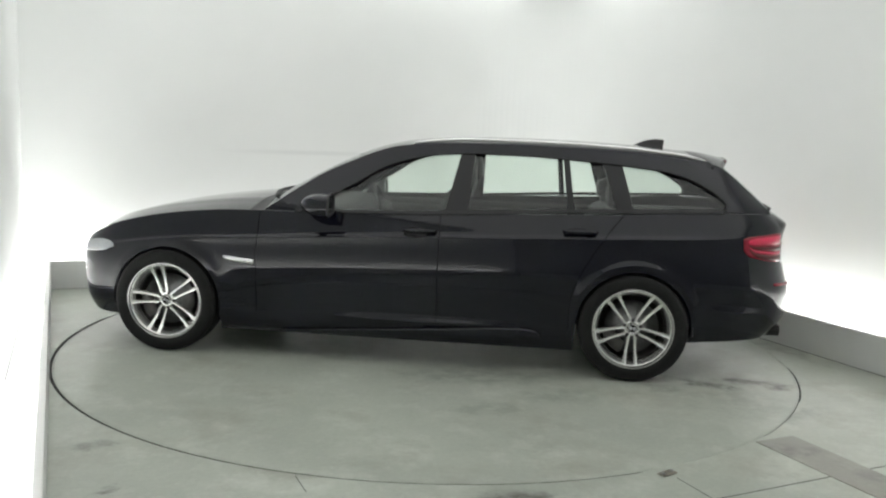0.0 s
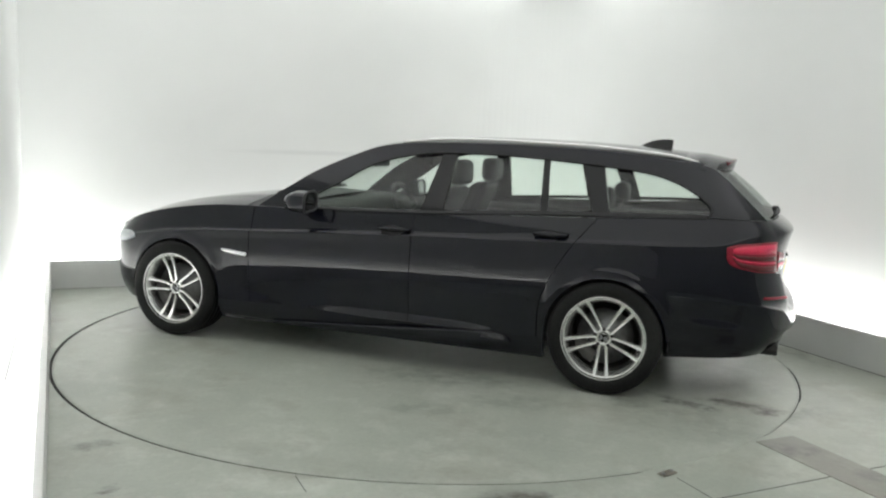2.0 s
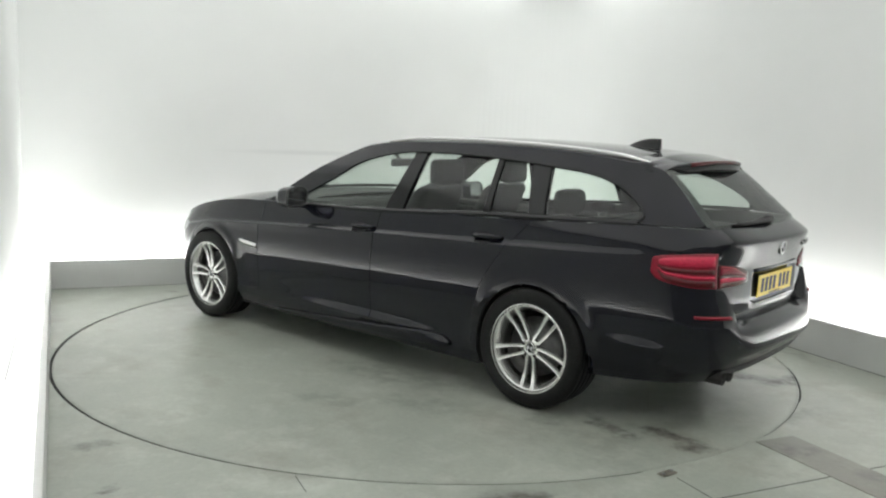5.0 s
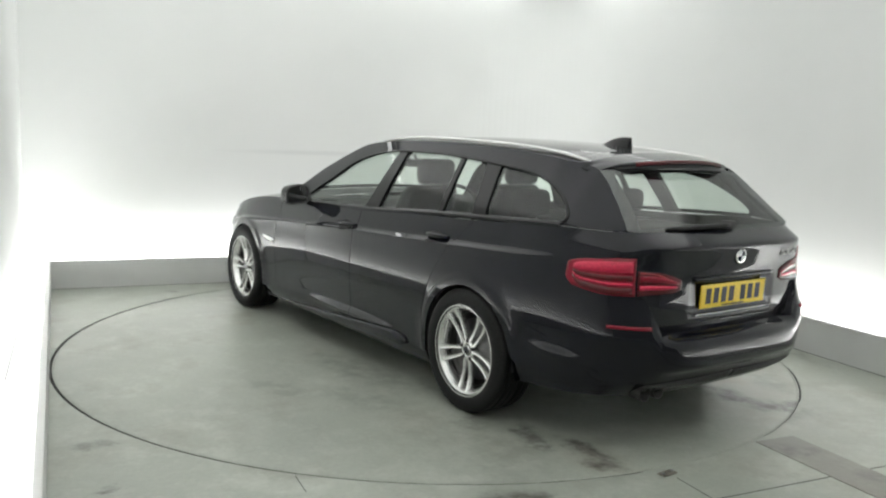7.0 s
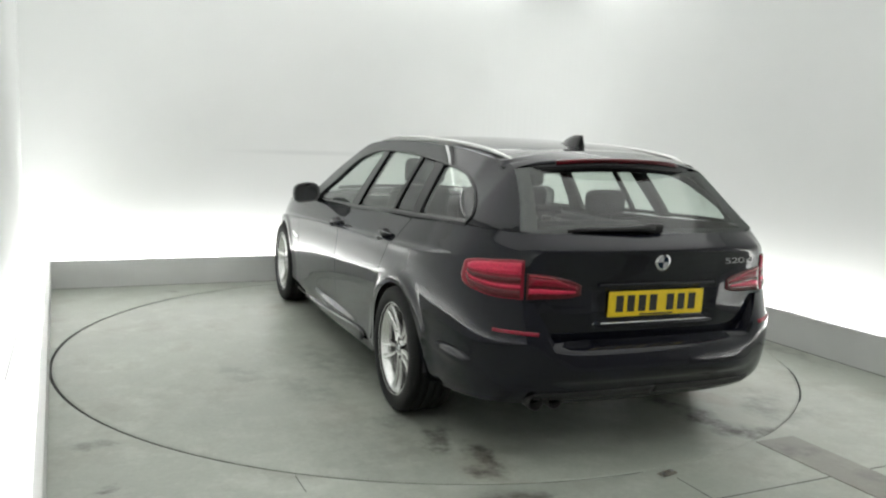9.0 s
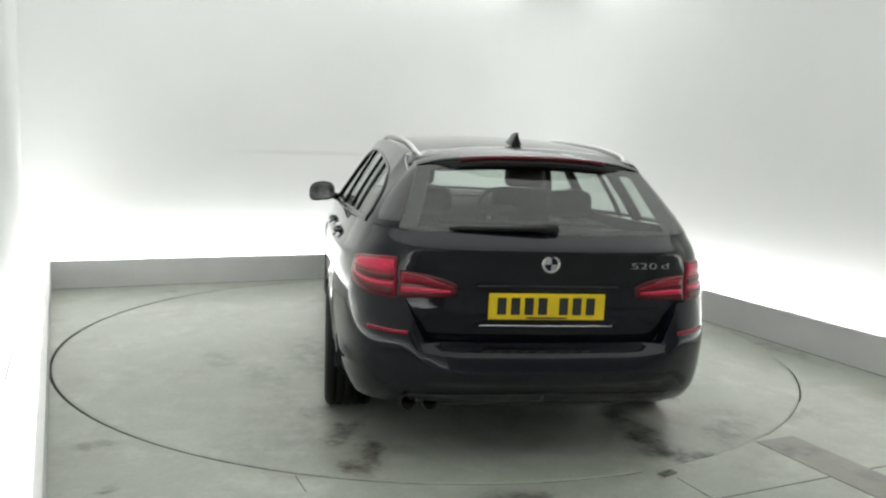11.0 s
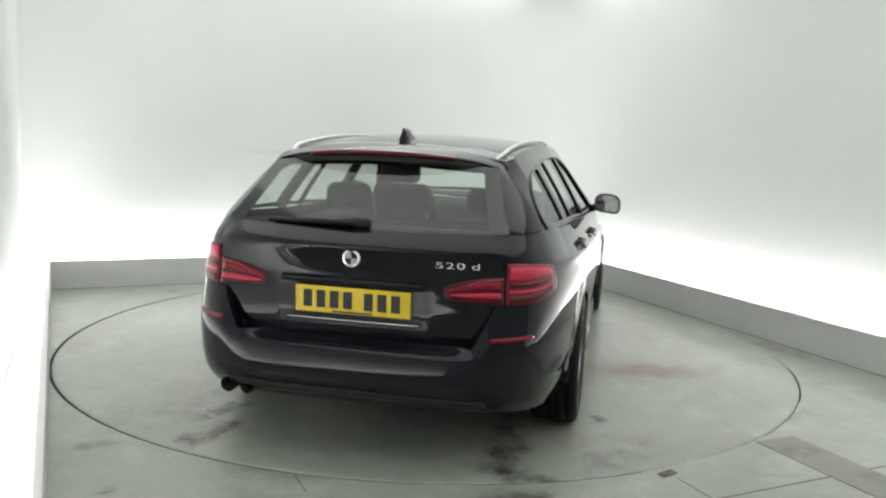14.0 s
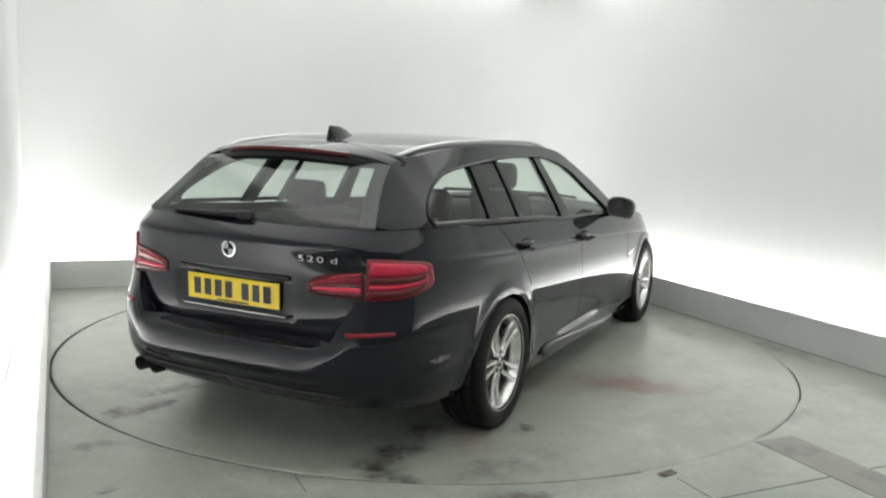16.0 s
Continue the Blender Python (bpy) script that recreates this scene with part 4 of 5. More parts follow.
# ---- car: wheels ----
def build_wheel():
    w = new("wheel")
    w.parent = CAR
    t = [(0.240, -0.105), (0.248, -0.116), (0.266, -0.123), (0.290, -0.124), (0.312, -0.119), (0.325, -0.110), (0.3315, -0.098)]
    tread = []
    for g in (-0.066, -0.022, 0.022, 0.066):
        tread += [(0.3335, g - 0.006), (0.326, g - 0.005), (0.326, g + 0.005), (0.3335, g + 0.006)]
    prof = t + tread + [(r, -h) for r, h in reversed(t)]
    part("tyre", lathe(prof, 72), RUBBER, w, "black rubber tyre")
    # rim: lip, well and inner barrel; outward is +y
    prof = [(0.240, 0.113), (0.246, 0.115), (0.250, 0.109), (0.249, 0.100), (0.243, 0.098), (0.238, 0.101), (0.236, 0.1055), (0.228, 0.1045), (0.225, 0.098), (0.219, 0.085), (0.208, 0.06), (0.202, -0.05), (0.214, -0.09), (0.240, -0.105)]
    part("rim", lathe(prof, 72), ALLOY, w, "silver alloy rim")
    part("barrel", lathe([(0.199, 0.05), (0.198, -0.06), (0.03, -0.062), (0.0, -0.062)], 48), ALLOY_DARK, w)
    # five double spokes
    bm = bmesh.new()
    for k in range(5):
        for side in (-1, 1):
            rows = []
            for i in range(9):
                f = i / 8
                r = 0.040 + (0.229 - 0.040) * f
                c = side * (0.018 + 0.018 * f)
                hw = 0.0120 - 0.002 * math.sin(math.pi * f) + 0.005 * f ** 3
                y = 0.084 + 0.018 * f ** 2 - 0.010 * math.sin(math.pi * f)
                d = 0.034
                sec = [(c - hw * 0.8, y - d), (c - hw, y - 0.010), (c - hw * 0.72, y), (c - hw * 0.2, y - 0.0015), (c + hw * 0.2, y - 0.0015), (c + hw * 0.72, y), (c + hw, y - 0.010), (c + hw * 0.8, y - d)]
                a = math.pi / 2 + 2 * math.pi * k / 5
                rows.append([(r * math.cos(a) - u * math.sin(a), h, r * math.sin(a) + u * math.cos(a)) for u, h in sec])
            vs = add_grid(bm, rows, closed=True)
    bmesh.ops.recalc_face_normals(bm, faces=bm.faces)
    part("spokes", bm, ALLOY, w, "silver alloy double spokes", smooth=False)
    part("hub", lathe([(0.050, 0.05), (0.052, 0.074), (0.047, 0.081), (0.034, 0.083), (0.032, 0.080), (0.0, 0.080)], 40), ALLOY, w)
    part("hub_cap", lathe([(0.029, 0.080), (0.028, 0.086), (0.024, 0.0885), (0.0, 0.0885)], 32), TRIM_BLACK, w, "black round hub cap")
    part("cap_ring", lathe([(0.0285, 0.084), (0.0285, 0.089), (0.0255, 0.0895), (0.0255, 0.084)], 32), CHROME, w, "thin chrome ring")
    for k in range(2):
        a0 = math.pi * k
        bm = bmesh.new()
        pts = [(0, 0.0890, 0)] + [(0.018 * math.cos(a), 0.0890, 0.018 * math.sin(a)) for a in [a0 + math.pi / 2 * i / 6 for i in range(7)]]
        bm.faces.new([bm.verts.new(p) for p in pts])
        bmesh.ops.solidify(bm, geom=list(bm.faces), thickness=0.0012)
        part("cap_field", bm, WHITE_ENAMEL, w, "white enamel quarter", smooth=False)
    for k in range(5):
        a = math.pi / 2 + 2 * math.pi * (k + 0.5) / 5
        b = part("wheel_bolt", lathe([(0.0105, 0.06), (0.0105, 0.079), (0.008, 0.082), (0.0, 0.082)], 10), PLASTIC, w)
        b.matrix_basis = pose(0.050 * math.cos(a), 0.004, 0.050 * math.sin(a))
    part("brake_disc", lathe([(0.165, 0.012), (0.165, 0.026), (0.09, 0.026), (0.085, 0.045), (0.0, 0.045)], 48), DISC, w, "grey steel brake disc")
    bm = bmesh.new()
    rows = []
    for i in range(11):
        a = radians(-32 + 64 * i / 10)
        rows.append([(r * math.cos(a), h, r * math.sin(a)) for r, h in ((0.10, 0.03), (0.10, 0.055), (0.175, 0.06), (0.182, 0.03))])
    add_grid(bm, rows, closed=True)
    bmesh.ops.recalc_face_normals(bm, faces=bm.faces)
    part("brake_caliper", bm, ALLOY_DARK, w, "grey brake caliper")
    return w


def copy_wheel(w, m):
    made = w.copy()
    scene.collection.objects.link(made)
    made.parent = CAR
    made.matrix_basis = m
    for c in w.children:
        k = c.copy()
        scene.collection.objects.link(k)
        k.parent = made
    return made


def build_wheels():
    w = build_wheel()
    yc = 0.822
    w.matrix_basis = pose(-AXLE, yc, WHEEL_R, 0, 35, 0)
    copy_wheel(w, pose(AXLE + 0.010, yc - 0.004, WHEEL_R, 0, 15, 0))
    copy_wheel(w, pose(-AXLE, -yc, WHEEL_R, 0, 25, 180))
    copy_wheel(w, pose(AXLE + 0.010, -yc + 0.004, WHEEL_R, 0, 40, 180))


# ---- car: lamps, plate and trim ----
def q_of_y(y):
    for i in range(N_OUT):
        if OUT[i + 1].y >= y:
            return (i + (y - OUT[i].y) / max(OUT[i + 1].y - OUT[i].y, 1e-9)) / N_OUT
    return 0.3


def skin(name, q0, q1, low, high, mat, parent, sign=1, out=0.005, n=16, m=6, bumper=False, label="", rim=0.012, swell=0.0):
    """A piece that follows the body's skin, with a turned-in rim."""
    rows = []
    for i in range(n + 1):
        f = i / n
        q = q0 + (q1 - q0) * f
        zl, zh = curve_at(low, f), curve_at(high, f)
        nn = base(q)[1]
        line = [shell(q, zl + (zh - zl) * j / m, bumper) + nn * (out + swell * (zh - zl) * (1 - j / m)) for j in range(m + 1)]
        rows.append([line[0] - nn * (out + rim)] + line + [line[-1] - nn * (out + rim)])
    for k in (0, -1):
        nn = base(q0 if k == 0 else q1)[1]
        end = [p - nn * rim for p in rows[k]]
        rows.insert(0, end) if k == 0 else rows.append(end)
    bm = bmesh.new()
    add_grid(bm, mirrored(rows, sign), flip=sign < 0)
    bmesh.ops.recalc_face_normals(bm, faces=bm.faces)
    return part(name, bm, mat, parent, label)


def build_lamps():
    qa, qc = q_of_x(-2.128), q_of_y(0.668)
    qi0, qi1 = q_of_y(0.656), q_of_y(0.405)
    for sign in (1, -1):
        low = [(0, 0.842), (0.04, 0.820), (0.12, 0.802), (0.35, 0.784), (0.6, 0.772), (1, 0.768)]
        high = [(0, 0.902), (0.04, 0.912), (0.2, 0.923), (0.5, 0.932), (0.8, 0.940), (1, 0.940)]
        lamp = skin("tail_lamp", qa, qc, low, high, RED, CAR, sign, 0.006, 24, 8, label="red tail lamp lens")
        for a, b, mt in ((0.03, 0.22, RED_DARK), (0.28, 0.35, RED_LIGHT), (0.40, 0.54, RED_DARK), (0.62, 0.93, RED_LIGHT)):
            l2 = [(f, curve_at(low, f) + (curve_at(high, f) - curve_at(low, f)) * a) for f in (0.0, 0.1, 0.3, 0.6, 1.0)]
            h2 = [(f, curve_at(low, f) + (curve_at(high, f) - curve_at(low, f)) * b) for f in (0.0, 0.1, 0.3, 0.6, 1.0)]
            skin("lamp_bar", qa + (qc - qa) * 0.10, qa + (qc - qa) * 0.96, l2, h2, mt, lamp, sign, 0.0068, 14, 2, rim=0.001)
        low = [(0, 0.768), (0.8, 0.776), (1, 0.788)]
        high = [(0, 0.884), (0.5, 0.872), (0.85, 0.850), (1, 0.832)]
        lamp = skin("tail_lamp", qi0, qi1, low, high, RED_DARK, CAR, sign, 0.006, 20, 6, label="dark red tail lamp on the tailgate")
        for a, b, mt, e in ((0.56, 0.84, RED, 0.94), (0.89, 0.95, PALE, 0.80), (0.22, 0.42, RED_LIGHT, 0.90)):
            l2 = [(f, curve_at(low, f) + (curve_at(high, f) - curve_at(low, f)) * a) for f in (0.0, 0.1, 0.3, 0.6, 1.0)]
            h2 = [(f, curve_at(low, f) + (curve_at(high, f) - curve_at(low, f)) * b) for f in (0.0, 0.1, 0.3, 0.6, 1.0)]
            skin("lamp_bar", qi0 + (qi1 - qi0) * 0.04, qi0 + (qi1 - qi0) * e, l2, h2, mt, lamp, sign, 0.0068, 12, 2, rim=0.001)
        skin("reflector", q_of_y(0.60), q_of_y(0.765), [(0, 0.617), (1, 0.624)], [(0, 0.633), (1, 0.638)], RED, CAR, sign, 0.006, 10, 2, True, "red bumper reflector")
        skin("headlamp", q_of_x(1.87), q_of_x(2.13), [(0, 0.660), (0.3, 0.628), (1, 0.608)], [(0, 0.680), (0.3, 0.700), (0.7, 0.690), (1, 0.66)], CLEAR_LAMP, CAR, sign, 0.005, 16, 6, label="clear glazed headlamp")
        skin("side_vent", q_of_x(0.905), q_of_x(1.105), [(0, 0.606), (0.8, 0.620), (1, 0.640)], [(0, 0.634), (0.8, 0.648), (1, 0.650)], CHROME, CAR, sign, 0.006, 12, 2, label="chrome side vent trim")
        # sill blade, tapering forwards
        skin("sill_blade", q_of_x(-0.93), q_of_x(0.72), [(0, 0.240), (0.03, 0.228), (0.4, 0.205), (1, 0.170)], [(0, 0.262), (0.03, 0.290), (0.12, 0.296), (0.4, 0.262), (1, 0.190)], PAINT, CAR, sign, 0.013, 40, 5, rim=0.004, swell=0.26)
    # exhaust tips
    for y in (0.495, 0.590):
        prof = [(0.030, -0.12), (0.036, -0.12), (0.036, 0.0), (0.034, 0.003), (0.031, 0.0), (0.030, -0.10), (0.0, -0.10)]
        e = part("tailpipe", lathe(prof, 28), PIPE, CAR, "steel tailpipe darkened for the bumper's shade")
        e.matrix_basis = pose(-2.435, y, 0.309, 0, 0, 90)
    # bumper lower insert
    skin("bumper_insert", 0.0, q_of_y(0.60), [(0, 0.318), (1, 0.312)], [(0, 0.362), (1, 0.350)], PLASTIC, CAR, 1, 0.004, 20, 3, True, "matt black bumper insert")
    skin("bumper_insert", 0.0, q_of_y(0.60), [(0, 0.318), (1, 0.312)], [(0, 0.362), (1, 0.350)], PLASTIC, CAR, -1, 0.004, 20, 3, True, "matt black bumper insert")


def build_plate():
    plate = part("number_plate", box((-0.26, -0.0035, -0.0585), (0.26, 0.0035, 0.0585), 0.003), YELLOW, CAR, "yellow rear number plate", smooth=False)
    plate.matrix_basis = pose(-2.452, 0, 0.742, 2, 0, -90)
    x = -0.222
    for k in range(7):
        if k == 4:
            x += 0.033
        wide = 0.040
        b = part("plate_bar", box((x, -0.0052, -0.036), (x + wide, -0.0036, 0.040), 0.0006), PLATE_INK, plate, "plain black bar", smooth=False)
        x += wide + 0.0205
    part("plate_bar", box((-0.09, -0.0052, -0.0535), (0.09, -0.0036, -0.0465)), PLATE_INK, plate, smooth=False)
    part("plate_lamp_bar", box((-2.463, -0.315, 0.822), (-2.430, 0.315, 0.838), 0.006), PAINT, CAR)
    # chrome line under the plate, added for the lit edge of the recess
    part("plate_frame", tube([(-2.462, y, 0.658 + 0.004 * abs(y)) for y in [-0.30 + 0.05 * i for i in range(13)]], 0.0035, 6), CHROME, CAR, "thin bright strip for the lit lower edge of the plate recess")
    # round badge
    badge = part("badge", lathe([(0.0, 0.0), (0.041, 0.0), (0.041, 0.006), (0.037, 0.009), (0.028, 0.008), (0.0, 0.008)], 40), CHROME, CAR, "round badge with chrome ring")
    badge.matrix_basis = pose(-2.474, 0, 0.934, -5, 0, 90)
    for k in range(4):
        bm = bmesh.new()
        pts = [(0, 0.0095, 0)] + [(0.029 * math.cos(a), 0.0095, 0.029 * math.sin(a)) for a in [math.pi / 2 * (k + i / 8) for i in range(9)]]
        bm.faces.new([bm.verts.new(p) for p in pts])
        bmesh.ops.solidify(bm, geom=list(bm.faces), thickness=0.002)
        part("badge_field", bm, BLUE_ENAMEL if k % 2 else WHITE_ENAMEL, badge, smooth=False)
    # model number, character by character
    turn = Matrix(((0, 0, -1, 0), (-1, 0, 0, 0), (0, 1, 0, 0), (0, 0, 0, 1)))
    for ch, at in zip("520d", (0.0, 0.045, 0.090, 0.150)):
        cu = bpy.data.curves.new("character", "FONT")
        cu.body, cu.size, cu.extrude, cu.bevel_depth, cu.offset = ch, 0.038, 0.003, 0.0004, -0.0005
        tmp = bpy.data.objects.new("tmp", cu)
        me = bpy.data.meshes.new_from_object(tmp)
        bpy.data.objects.remove(tmp)
        me.materials.clear()
        me.materials.append(LETTER)
        wide = max(v.co.x for v in me.vertices)
        for v in me.vertices:
            v.co.x *= 0.037 / wide
        ob = new("character", me)
        ob.parent = CAR
        ob["label"] = "raised chrome character " + ch
        x = shell(q_of_y(0.36 + at + 0.02), 0.93).x
        ob.matrix_basis = Matrix.Translation((x - 0.002, -0.36 - at, 0.916)) @ pose(0, 0, 0, 0, 0, -5) @ turn


def build_tail_details():
    rows = roof_rows()
    # roof spoiler: painted blade, brake lamp in its edge, black lip below
    n = 36

    def blade(k):
        t = 1 - 2 * k / n
        c = 1 - abs(t) ** 2.6
        return t, Vector((-1.958 - 0.166 * c, rows[-1][k].y * 1.05, 1.322 + 0.057 * (1 - abs(t) ** 2.4)))

    def loft_part(name, make, mat, label="", wide=1.0):
        bm = bmesh.new()
        loft = [make(k, *blade(k)) for k in range(n + 1) if abs(1 - 2 * k / n) <= wide]
        add_grid(bm, loft, closed=True)
        for k in (0, -1):
            bm.faces.new([bm.verts.new(p) for p in loft[k]])
        bmesh.ops.remove_doubles(bm, verts=bm.verts, dist=1e-5)
        bmesh.ops.recalc_face_normals(bm, faces=bm.faces)
        return part(name, bm, mat, CAR, label)

    def top_of(k, t, tip):
        front = rows[40][k] + Vector((0, 0, 0.002))
        mid = rows[44][k] + Vector((0, 0, 0.007))
        return [front, mid, tip + Vector((0.022, 0, 0.005)), tip, tip + Vector((0.002, 0, -0.012)), rows[-1][k] + Vector((0.03, 0, -0.022)), front - Vector((0, 0, 0.03))]

    def lip_of(k, t, tip):
        deep = 0.008 + 0.040 * (1 - abs(t) ** 5)
        return [tip + Vector((0.001, 0, -0.011)), tip + Vector((0.010, 0, -0.012 - deep)), tip + Vector((0.026, 0, -0.014 - deep)), tip + Vector((0.085, 0, -0.016)), tip + Vector((0.06, 0, -0.004))]

    loft_part("roof_spoiler", top_of, PAINT)
    loft_part("spoiler_lip", lip_of, TRIM_BLACK, "gloss black lip under the roof spoiler")
    loft_part("high_brake_lamp", lambda k, t, tip: [tip + Vector((0.012, 0, 0.0065)), tip + Vector((-0.005, 0, 0.001)), tip + Vector((-0.003, 0, -0.015)), tip + Vector((0.012, 0, -0.016))],
              RED_DARK, "dark red high brake lamp strip", 0.66)
    # aerial fin
    bm = bmesh.new()
    prof = []
    for i in range(13):
        f = i / 12
        x = -1.505 - 0.205 * f
        z0 = curve_at(ROOF_MID, x) - 0.004
        h = 0.062 * (1 - (1 - f) ** 2.2)
        w = 0.036 * math.sin(math.pi * min(0.12 + f * 0.62, 1)) + 0.004
        sec = [(w, 0), (w * 0.72, 0.22), (w * 0.30, 0.7), (0.005, 1.0), (-0.005, 1.0), (-w * 0.30, 0.7), (-w * 0.72, 0.22), (-w, 0)]
        prof.append([(x - 0.012 * v, y, z0 + h * v) for y, v in sec])
    x = -1.722
    z0 = curve_at(ROOF_MID, x) - 0.004
    prof.append([(x - 0.006 * v[1], v[0] * 0.6, z0 + 0.060 * v[1]) for v in [(0.034, 0), (0.026, 0.22), (0.010, 0.7), (0.003, 0.96), (-0.003, 0.96), (-0.010, 0.7), (-0.026, 0.22), (-0.034, 0)]])
    vs = add_grid(bm, prof)
    bm.faces.new(vs[-1])
    bm.faces.new(list(reversed(vs[0])))
    bmesh.ops.recalc_face_normals(bm, faces=bm.faces)
    part("aerial_fin", bm, TRIM_BLACK, CAR, "black roof aerial fin")
    # rear wiper
    bm = box((-2.405, -0.052, 1.056), (-2.362, 0.03, 1.098), 0.012, 3)
    wiper = part("rear_wiper", bm, PLASTIC, CAR, "black rear wiper")
    pts = [(-2.398 + 0.028 * (i / 10) ** 2, 0.0 + 0.41 * i / 10, 1.080 - 0.010 * i / 10) for i in range(11)]
    part("wiper_arm", tube(pts, [0.013 - 0.006 * i / 10 for i in range(11)], 8), PLASTIC, wiper)
    pts = [(-2.386 + 0.030 * (i / 10) ** 2, 0.03 + 0.40 * i / 10, 1.066 - 0.004 * i / 10) for i in range(11)]
    part("wiper_blade", tube(pts, 0.008, 6), RUBBER, wiper)


def build_side_details():
    for sign in (1, -1):
        # door handles
        for x, z in ((-0.146, 0.862), (-1.135, 0.903)):
            q0, q1 = q_of_x(x - 0.105), q_of_x(x + 0.105)
            pts, bowl = [], []
            for i in range(15):
                f = i / 14
                q = q0 + (q1 - q0) * f
                p, n = shell(q, z), base(q)[1]
                r = p + n * (0.030 * math.sin(math.pi * min(max(f * 1.02, 0), 1)) ** 0.5 - 0.004)
                pts.append((r.x, r.y * sign, r.z + 0.006))
            h = part("door_handle", tube(pts, [0.008 + 0.007 * math.sin(math.pi * i / 14) ** 0.6 for i in range(15)], 10), PAINT, CAR)
            # black patch on the skin draws the shade of a hollow behind the handle
            bm = bmesh.new()
            rows = []
            for i in range(9):
                f = i / 8
                rows.append([])
                for j in range(9):
                    g = j / 8
                    q = q_of_x(x + 0.02 + 0.075 * (f - 0.5) * 2 * math.sqrt(max(1 - (2 * g - 1) ** 2, 0.0)))
                    zz = z - 0.004 + 0.034 * (2 * g - 1)
                    p = shell(q, zz) + base(q)[1] * 0.0015
                    rows[-1].append((p.x, p.y * sign, p.z))
            add_grid(bm, rows)
            bmesh.ops.remove_doubles(bm, verts=bm.verts, dist=1e-5)
            bmesh.ops.recalc_face_normals(bm, faces=bm.faces)
            part("handle_recess", bm, INNER, h, "flat black patch for the shade of the handle recess")
        # door mirror: foot, shell, glass
        bm = bmesh.new()
        rows = []
        for i in range(13):
            f = i / 12
            x = 0.585 - 0.185 * f
            k = math.sin(math.pi / 2 * min(1, (f + 0.04) * 1.6)) ** 0.7
            row = []
            for j in range(24):
                a = 2 * math.pi * j / 24
                c, s = math.cos(a), math.sin(a)
                cy = math.copysign(abs(c) ** 0.65, c)
                sz = math.copysign(abs(s) ** 0.7, s)
                y = 0.978 + 0.088 * k * cy
                z = 1.010 + (0.068 if s > 0 else 0.060) * k * sz - 0.018 * k * (cy > 0) * cy * (1 if s < 0 else 0.6)
                row.append((x, y * sign, z))
            rows.append(row)
        vs = add_grid(bm, rows, closed=True)
        bm.faces.new(vs[0])
        bmesh.ops.recalc_face_normals(bm, faces=bm.faces)
        mir = part("door_mirror", bm, PAINT, CAR)
        bm = bmesh.new()
        face = [bm.verts.new((0.404, p[1] * 0.94 + 0.978 * 0.06 * sign, p[2] * 0.94 + 1.008 * 0.06)) for p in rows[-1]]
        bm.faces.new(face)
        bmesh.ops.solidify(bm, geom=list(bm.faces), thickness=0.004)
        bmesh.ops.recalc_face_normals(bm, faces=bm.faces)
        part("mirror_glass", bm, MIRROR, mir, "mirror glass", smooth=False)
        part("mirror_rim", tube([(p[0], p[1], p[2]) for p in rows[-1]] + [rows[-1][0]], 0.007, 6, False), PLASTIC, mir)
        part("mirror_foot", tube([(0.52, 0.835 * sign, 0.955), (0.51, 0.88 * sign, 0.968), (0.50, 0.925 * sign, 0.980)], [0.032, 0.027, 0.025], 10), TRIM_BLACK, mir, "gloss black mirror foot")


# ---- car: cabin inside ----
def cushion(bm, a, b, r=0.05):
    add_box(bm, a, b, r, 4)


def build_seat(name, x, y):
    seat = new(name)
    seat.parent = CAR
    bm = bmesh.new()
    cushion(bm, (x - 0.02, y - 0.26, 0.42), (x + 0.50, y + 0.26, 0.58), 0.06)
    part("seat_base", bm, LEATHER, seat)
    bm = bmesh.new()
    cushion(bm, (-0.07, y - 0.25, 0.0), (0.07, y + 0.25, 0.63), 0.06)
    for v in bm.verts:
        f = v.co.z / 0.63
        v.co.y = y + (v.co.y - y) * (1 - 0.22 * f ** 2)
        v.co.x += x - 0.32 * f
        v.co.z += 0.50
    part("seat_back", bm, LEATHER, seat)
    hx, hz = x - 0.36, 1.135
    for s in (-0.055, 0.055):
        part("headrest_post", tube([(hx + 0.03, y + s, 1.05), (hx, y + s, hz + 0.05)], 0.007, 8), CHROME, seat)
    bm = bmesh.new()
    cushion(bm, (hx - 0.055, y - 0.135, hz), (hx + 0.055, y + 0.135, hz + 0.17), 0.045)
    part("headrest", bm, LEATHER, seat)
    return seat


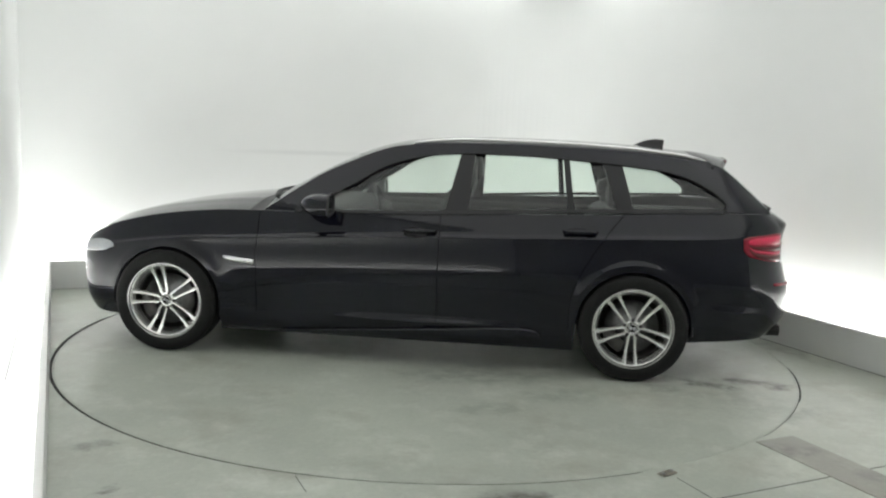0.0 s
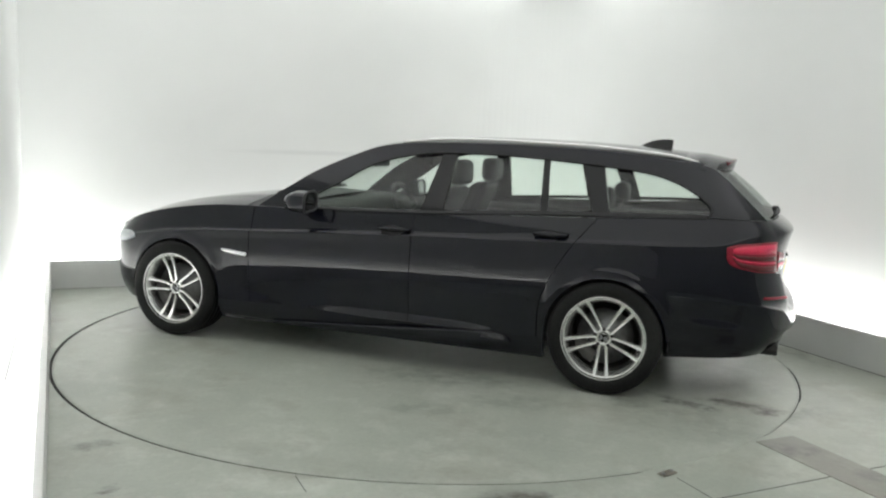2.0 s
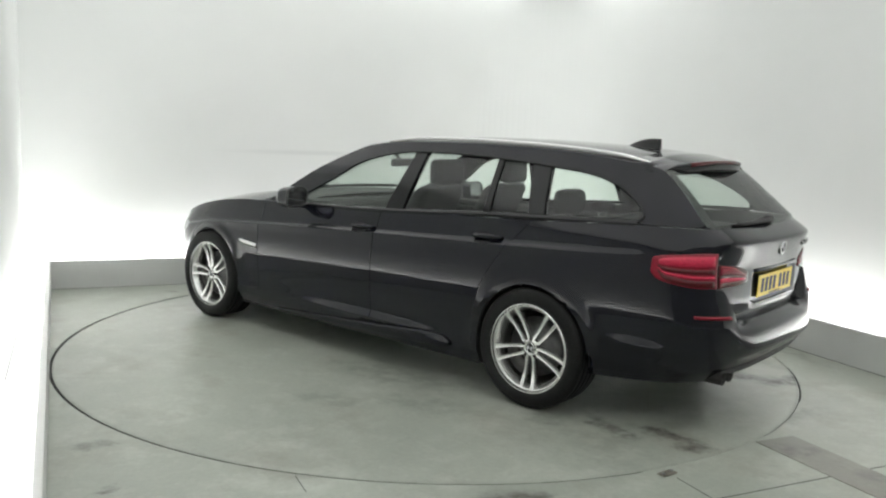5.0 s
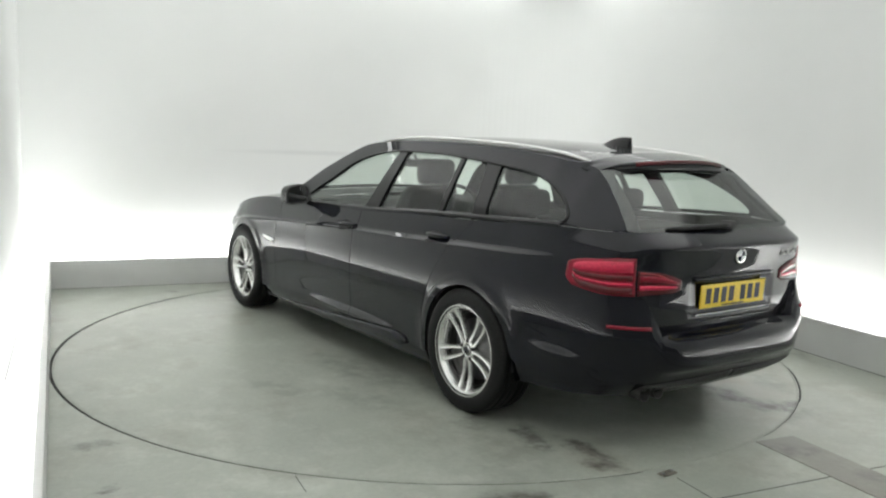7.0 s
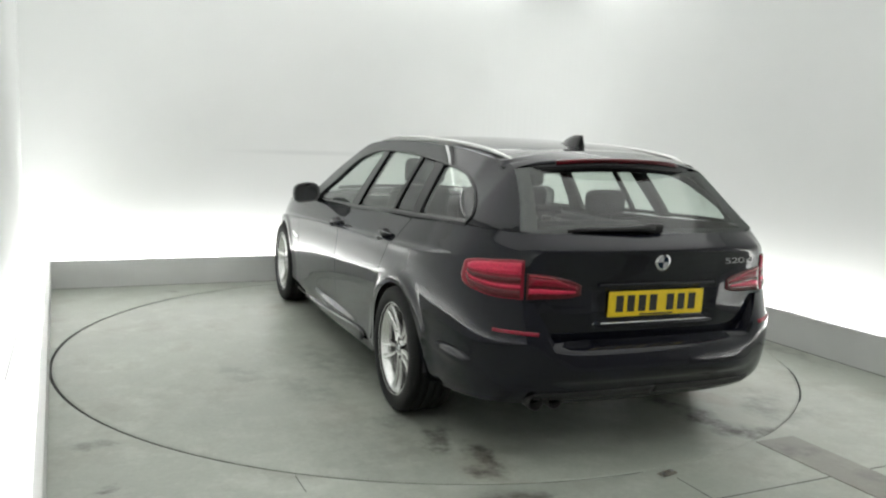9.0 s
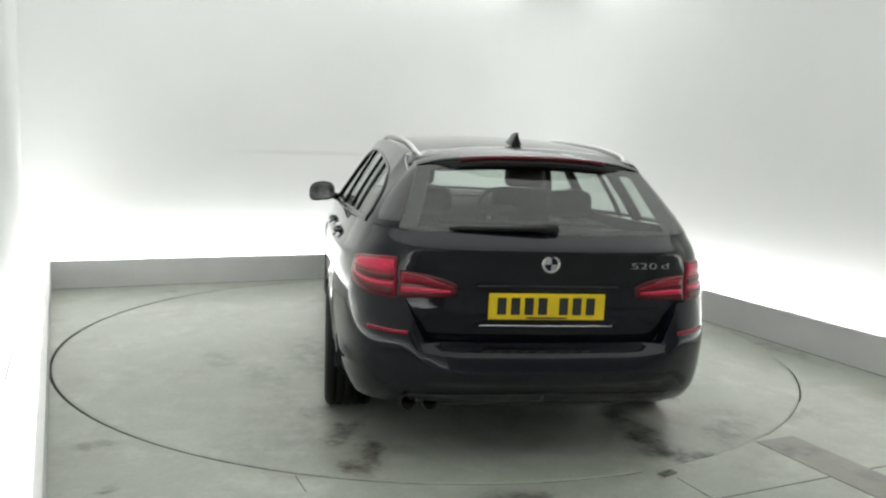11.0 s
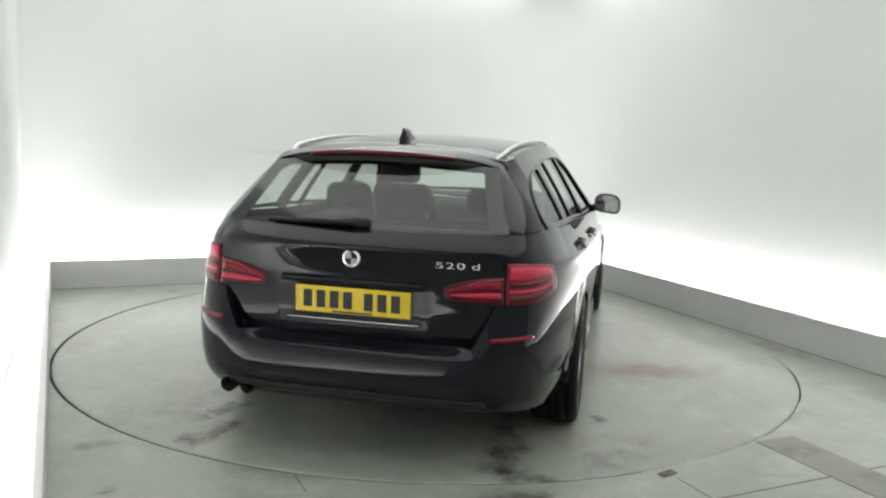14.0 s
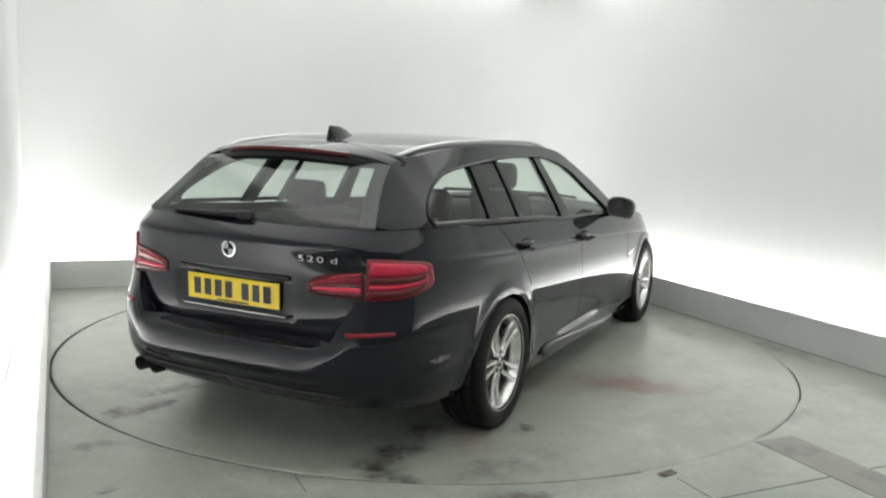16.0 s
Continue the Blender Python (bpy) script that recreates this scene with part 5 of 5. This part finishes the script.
def build_inside():
    build_seat("front_seat", -0.04, 0.375)
    build_seat("front_seat", -0.04, -0.375)
    bench = new("rear_bench")
    bench.parent = CAR
    bm = bmesh.new()
    cushion(bm, (-1.12, -0.66, 0.42), (-0.66, 0.66, 0.56), 0.06)
    part("seat_base", bm, LEATHER, bench)
    bm = bmesh.new()
    cushion(bm, (-0.07, -0.66, 0), (0.07, 0.66, 0.50), 0.06)
    for v in bm.verts:
        v.co.x += -1.12 - 0.26 * v.co.z / 0.5
        v.co.z += 0.50
    part("seat_back", bm, LEATHER, bench)
    for y, w in ((0.40, 0.13), (-0.40, 0.13), (0.0, 0.10)):
        bm = bmesh.new()
        cushion(bm, (-1.42, y - w, 1.03), (-1.32, y + w, 1.18 if y else 1.09), 0.048)
        part("headrest", bm, LEATHER, bench)
        for s in (-0.05, 0.05):
            part("headrest_post", tube([(-1.36, y + s, 0.96), (-1.375, y + s, 1.04)], 0.006, 6), CHROME, bench)
    # load cover behind the bench
    part("load_cover", box((-2.22, -0.60, 0.965), (-1.44, 0.60, 0.985), 0.008), CABIN, CAR, "dark load area cover", smooth=False)
    # cabin tub and dashboard
    bm = bmesh.new()
    add_box(bm, (-2.25, -0.70, 0.32), (0.75, 0.70, 0.42), 0.01)
    for s in (1, -1):
        add_box(bm, (-2.1, 0.70 * s - 0.03, 0.33), (0.62, 0.70 * s + 0.03, 0.90), 0.02)
        add_box(bm, (-1.30, 0.775 * s - 0.05, 0.33), (0.60, 0.775 * s + 0.05, 0.945), 0.03)
    part("cabin_lining", bm, CABIN, CAR, "dark cabin lining", smooth=False)
    bm = bmesh.new()
    rows = []
    for i in range(13):
        y = -0.72 + 1.44 * i / 12
        bulge = 0.03 * math.exp(-((y + 0.37) / 0.16) ** 2)
        rows.append([(0.80, y, 0.95), (0.62, y, 0.975 + bulge * 0.5), (0.46, y, 0.965 + bulge), (0.40, y, 0.92), (0.44, y, 0.70), (0.60, y, 0.50)])
    add_grid(bm, rows)
    bmesh.ops.recalc_face_normals(bm, faces=bm.faces)
    part("dashboard", bm, CABIN, CAR, "black soft dashboard")
    # steering wheel on the right
    bm = bmesh.new()
    ring = []
    for i in range(32):
        a = 2 * math.pi * i / 32
        ring.append([(0.0 + 0.016 * math.sin(b), (0.185 + 0.016 * math.cos(b)) * math.cos(a), (0.185 + 0.016 * math.cos(b)) * math.sin(a)) for b in [2 * math.pi * j / 8 for j in range(8)]])
    add_grid(bm, ring + [ring[0]], closed=True)
    add_box(bm, (-0.02, -0.18, -0.02), (0.01, 0.18, 0.02), 0.008)
    add_box(bm, (-0.025, -0.07, -0.06), (0.03, 0.07, 0.05), 0.02)
    bmesh.ops.remove_doubles(bm, verts=bm.verts, dist=1e-5)
    bmesh.ops.recalc_face_normals(bm, faces=bm.faces)
    st = part("steering_wheel", bm, LEATHER, CAR, "black leather steering wheel")
    st.matrix_basis = pose(0.30, -0.375, 0.90, 0, 24, 0)
    # inside mirror
    m = part("inside_mirror", box((0.33, -0.125, 1.215), (0.36, 0.125, 1.275), 0.014, 3), PLASTIC, CAR, "black inside mirror")
    part("mirror_stalk", tube([(0.36, 0, 1.255), (0.42, 0, 1.30)], 0.012, 8), PLASTIC, m)


MIRROR = plain("mirror_silver", (0.6, 0.61, 0.62), 0.03, 1.0, vary=0.01)
build_wheels()
build_lamps()
build_plate()
build_tail_details()
build_side_details()
build_inside()


# ---- what moves ----
def motions():
    spin, ride = [], []
    for i in range(33):
        t = i * 0.5
        a = turn_at(t)
        m = pose(0, 0, 0, 0, 0, a)
        spin.append((t, Matrix.Translation((*TABLE_AT, 0)) @ m))
        ride.append((t, m @ Matrix.Translation((-CAR_X, -CAR_Y, 0))))
    walk(TABLE, spin)
    walk(CAR, ride)


motions()
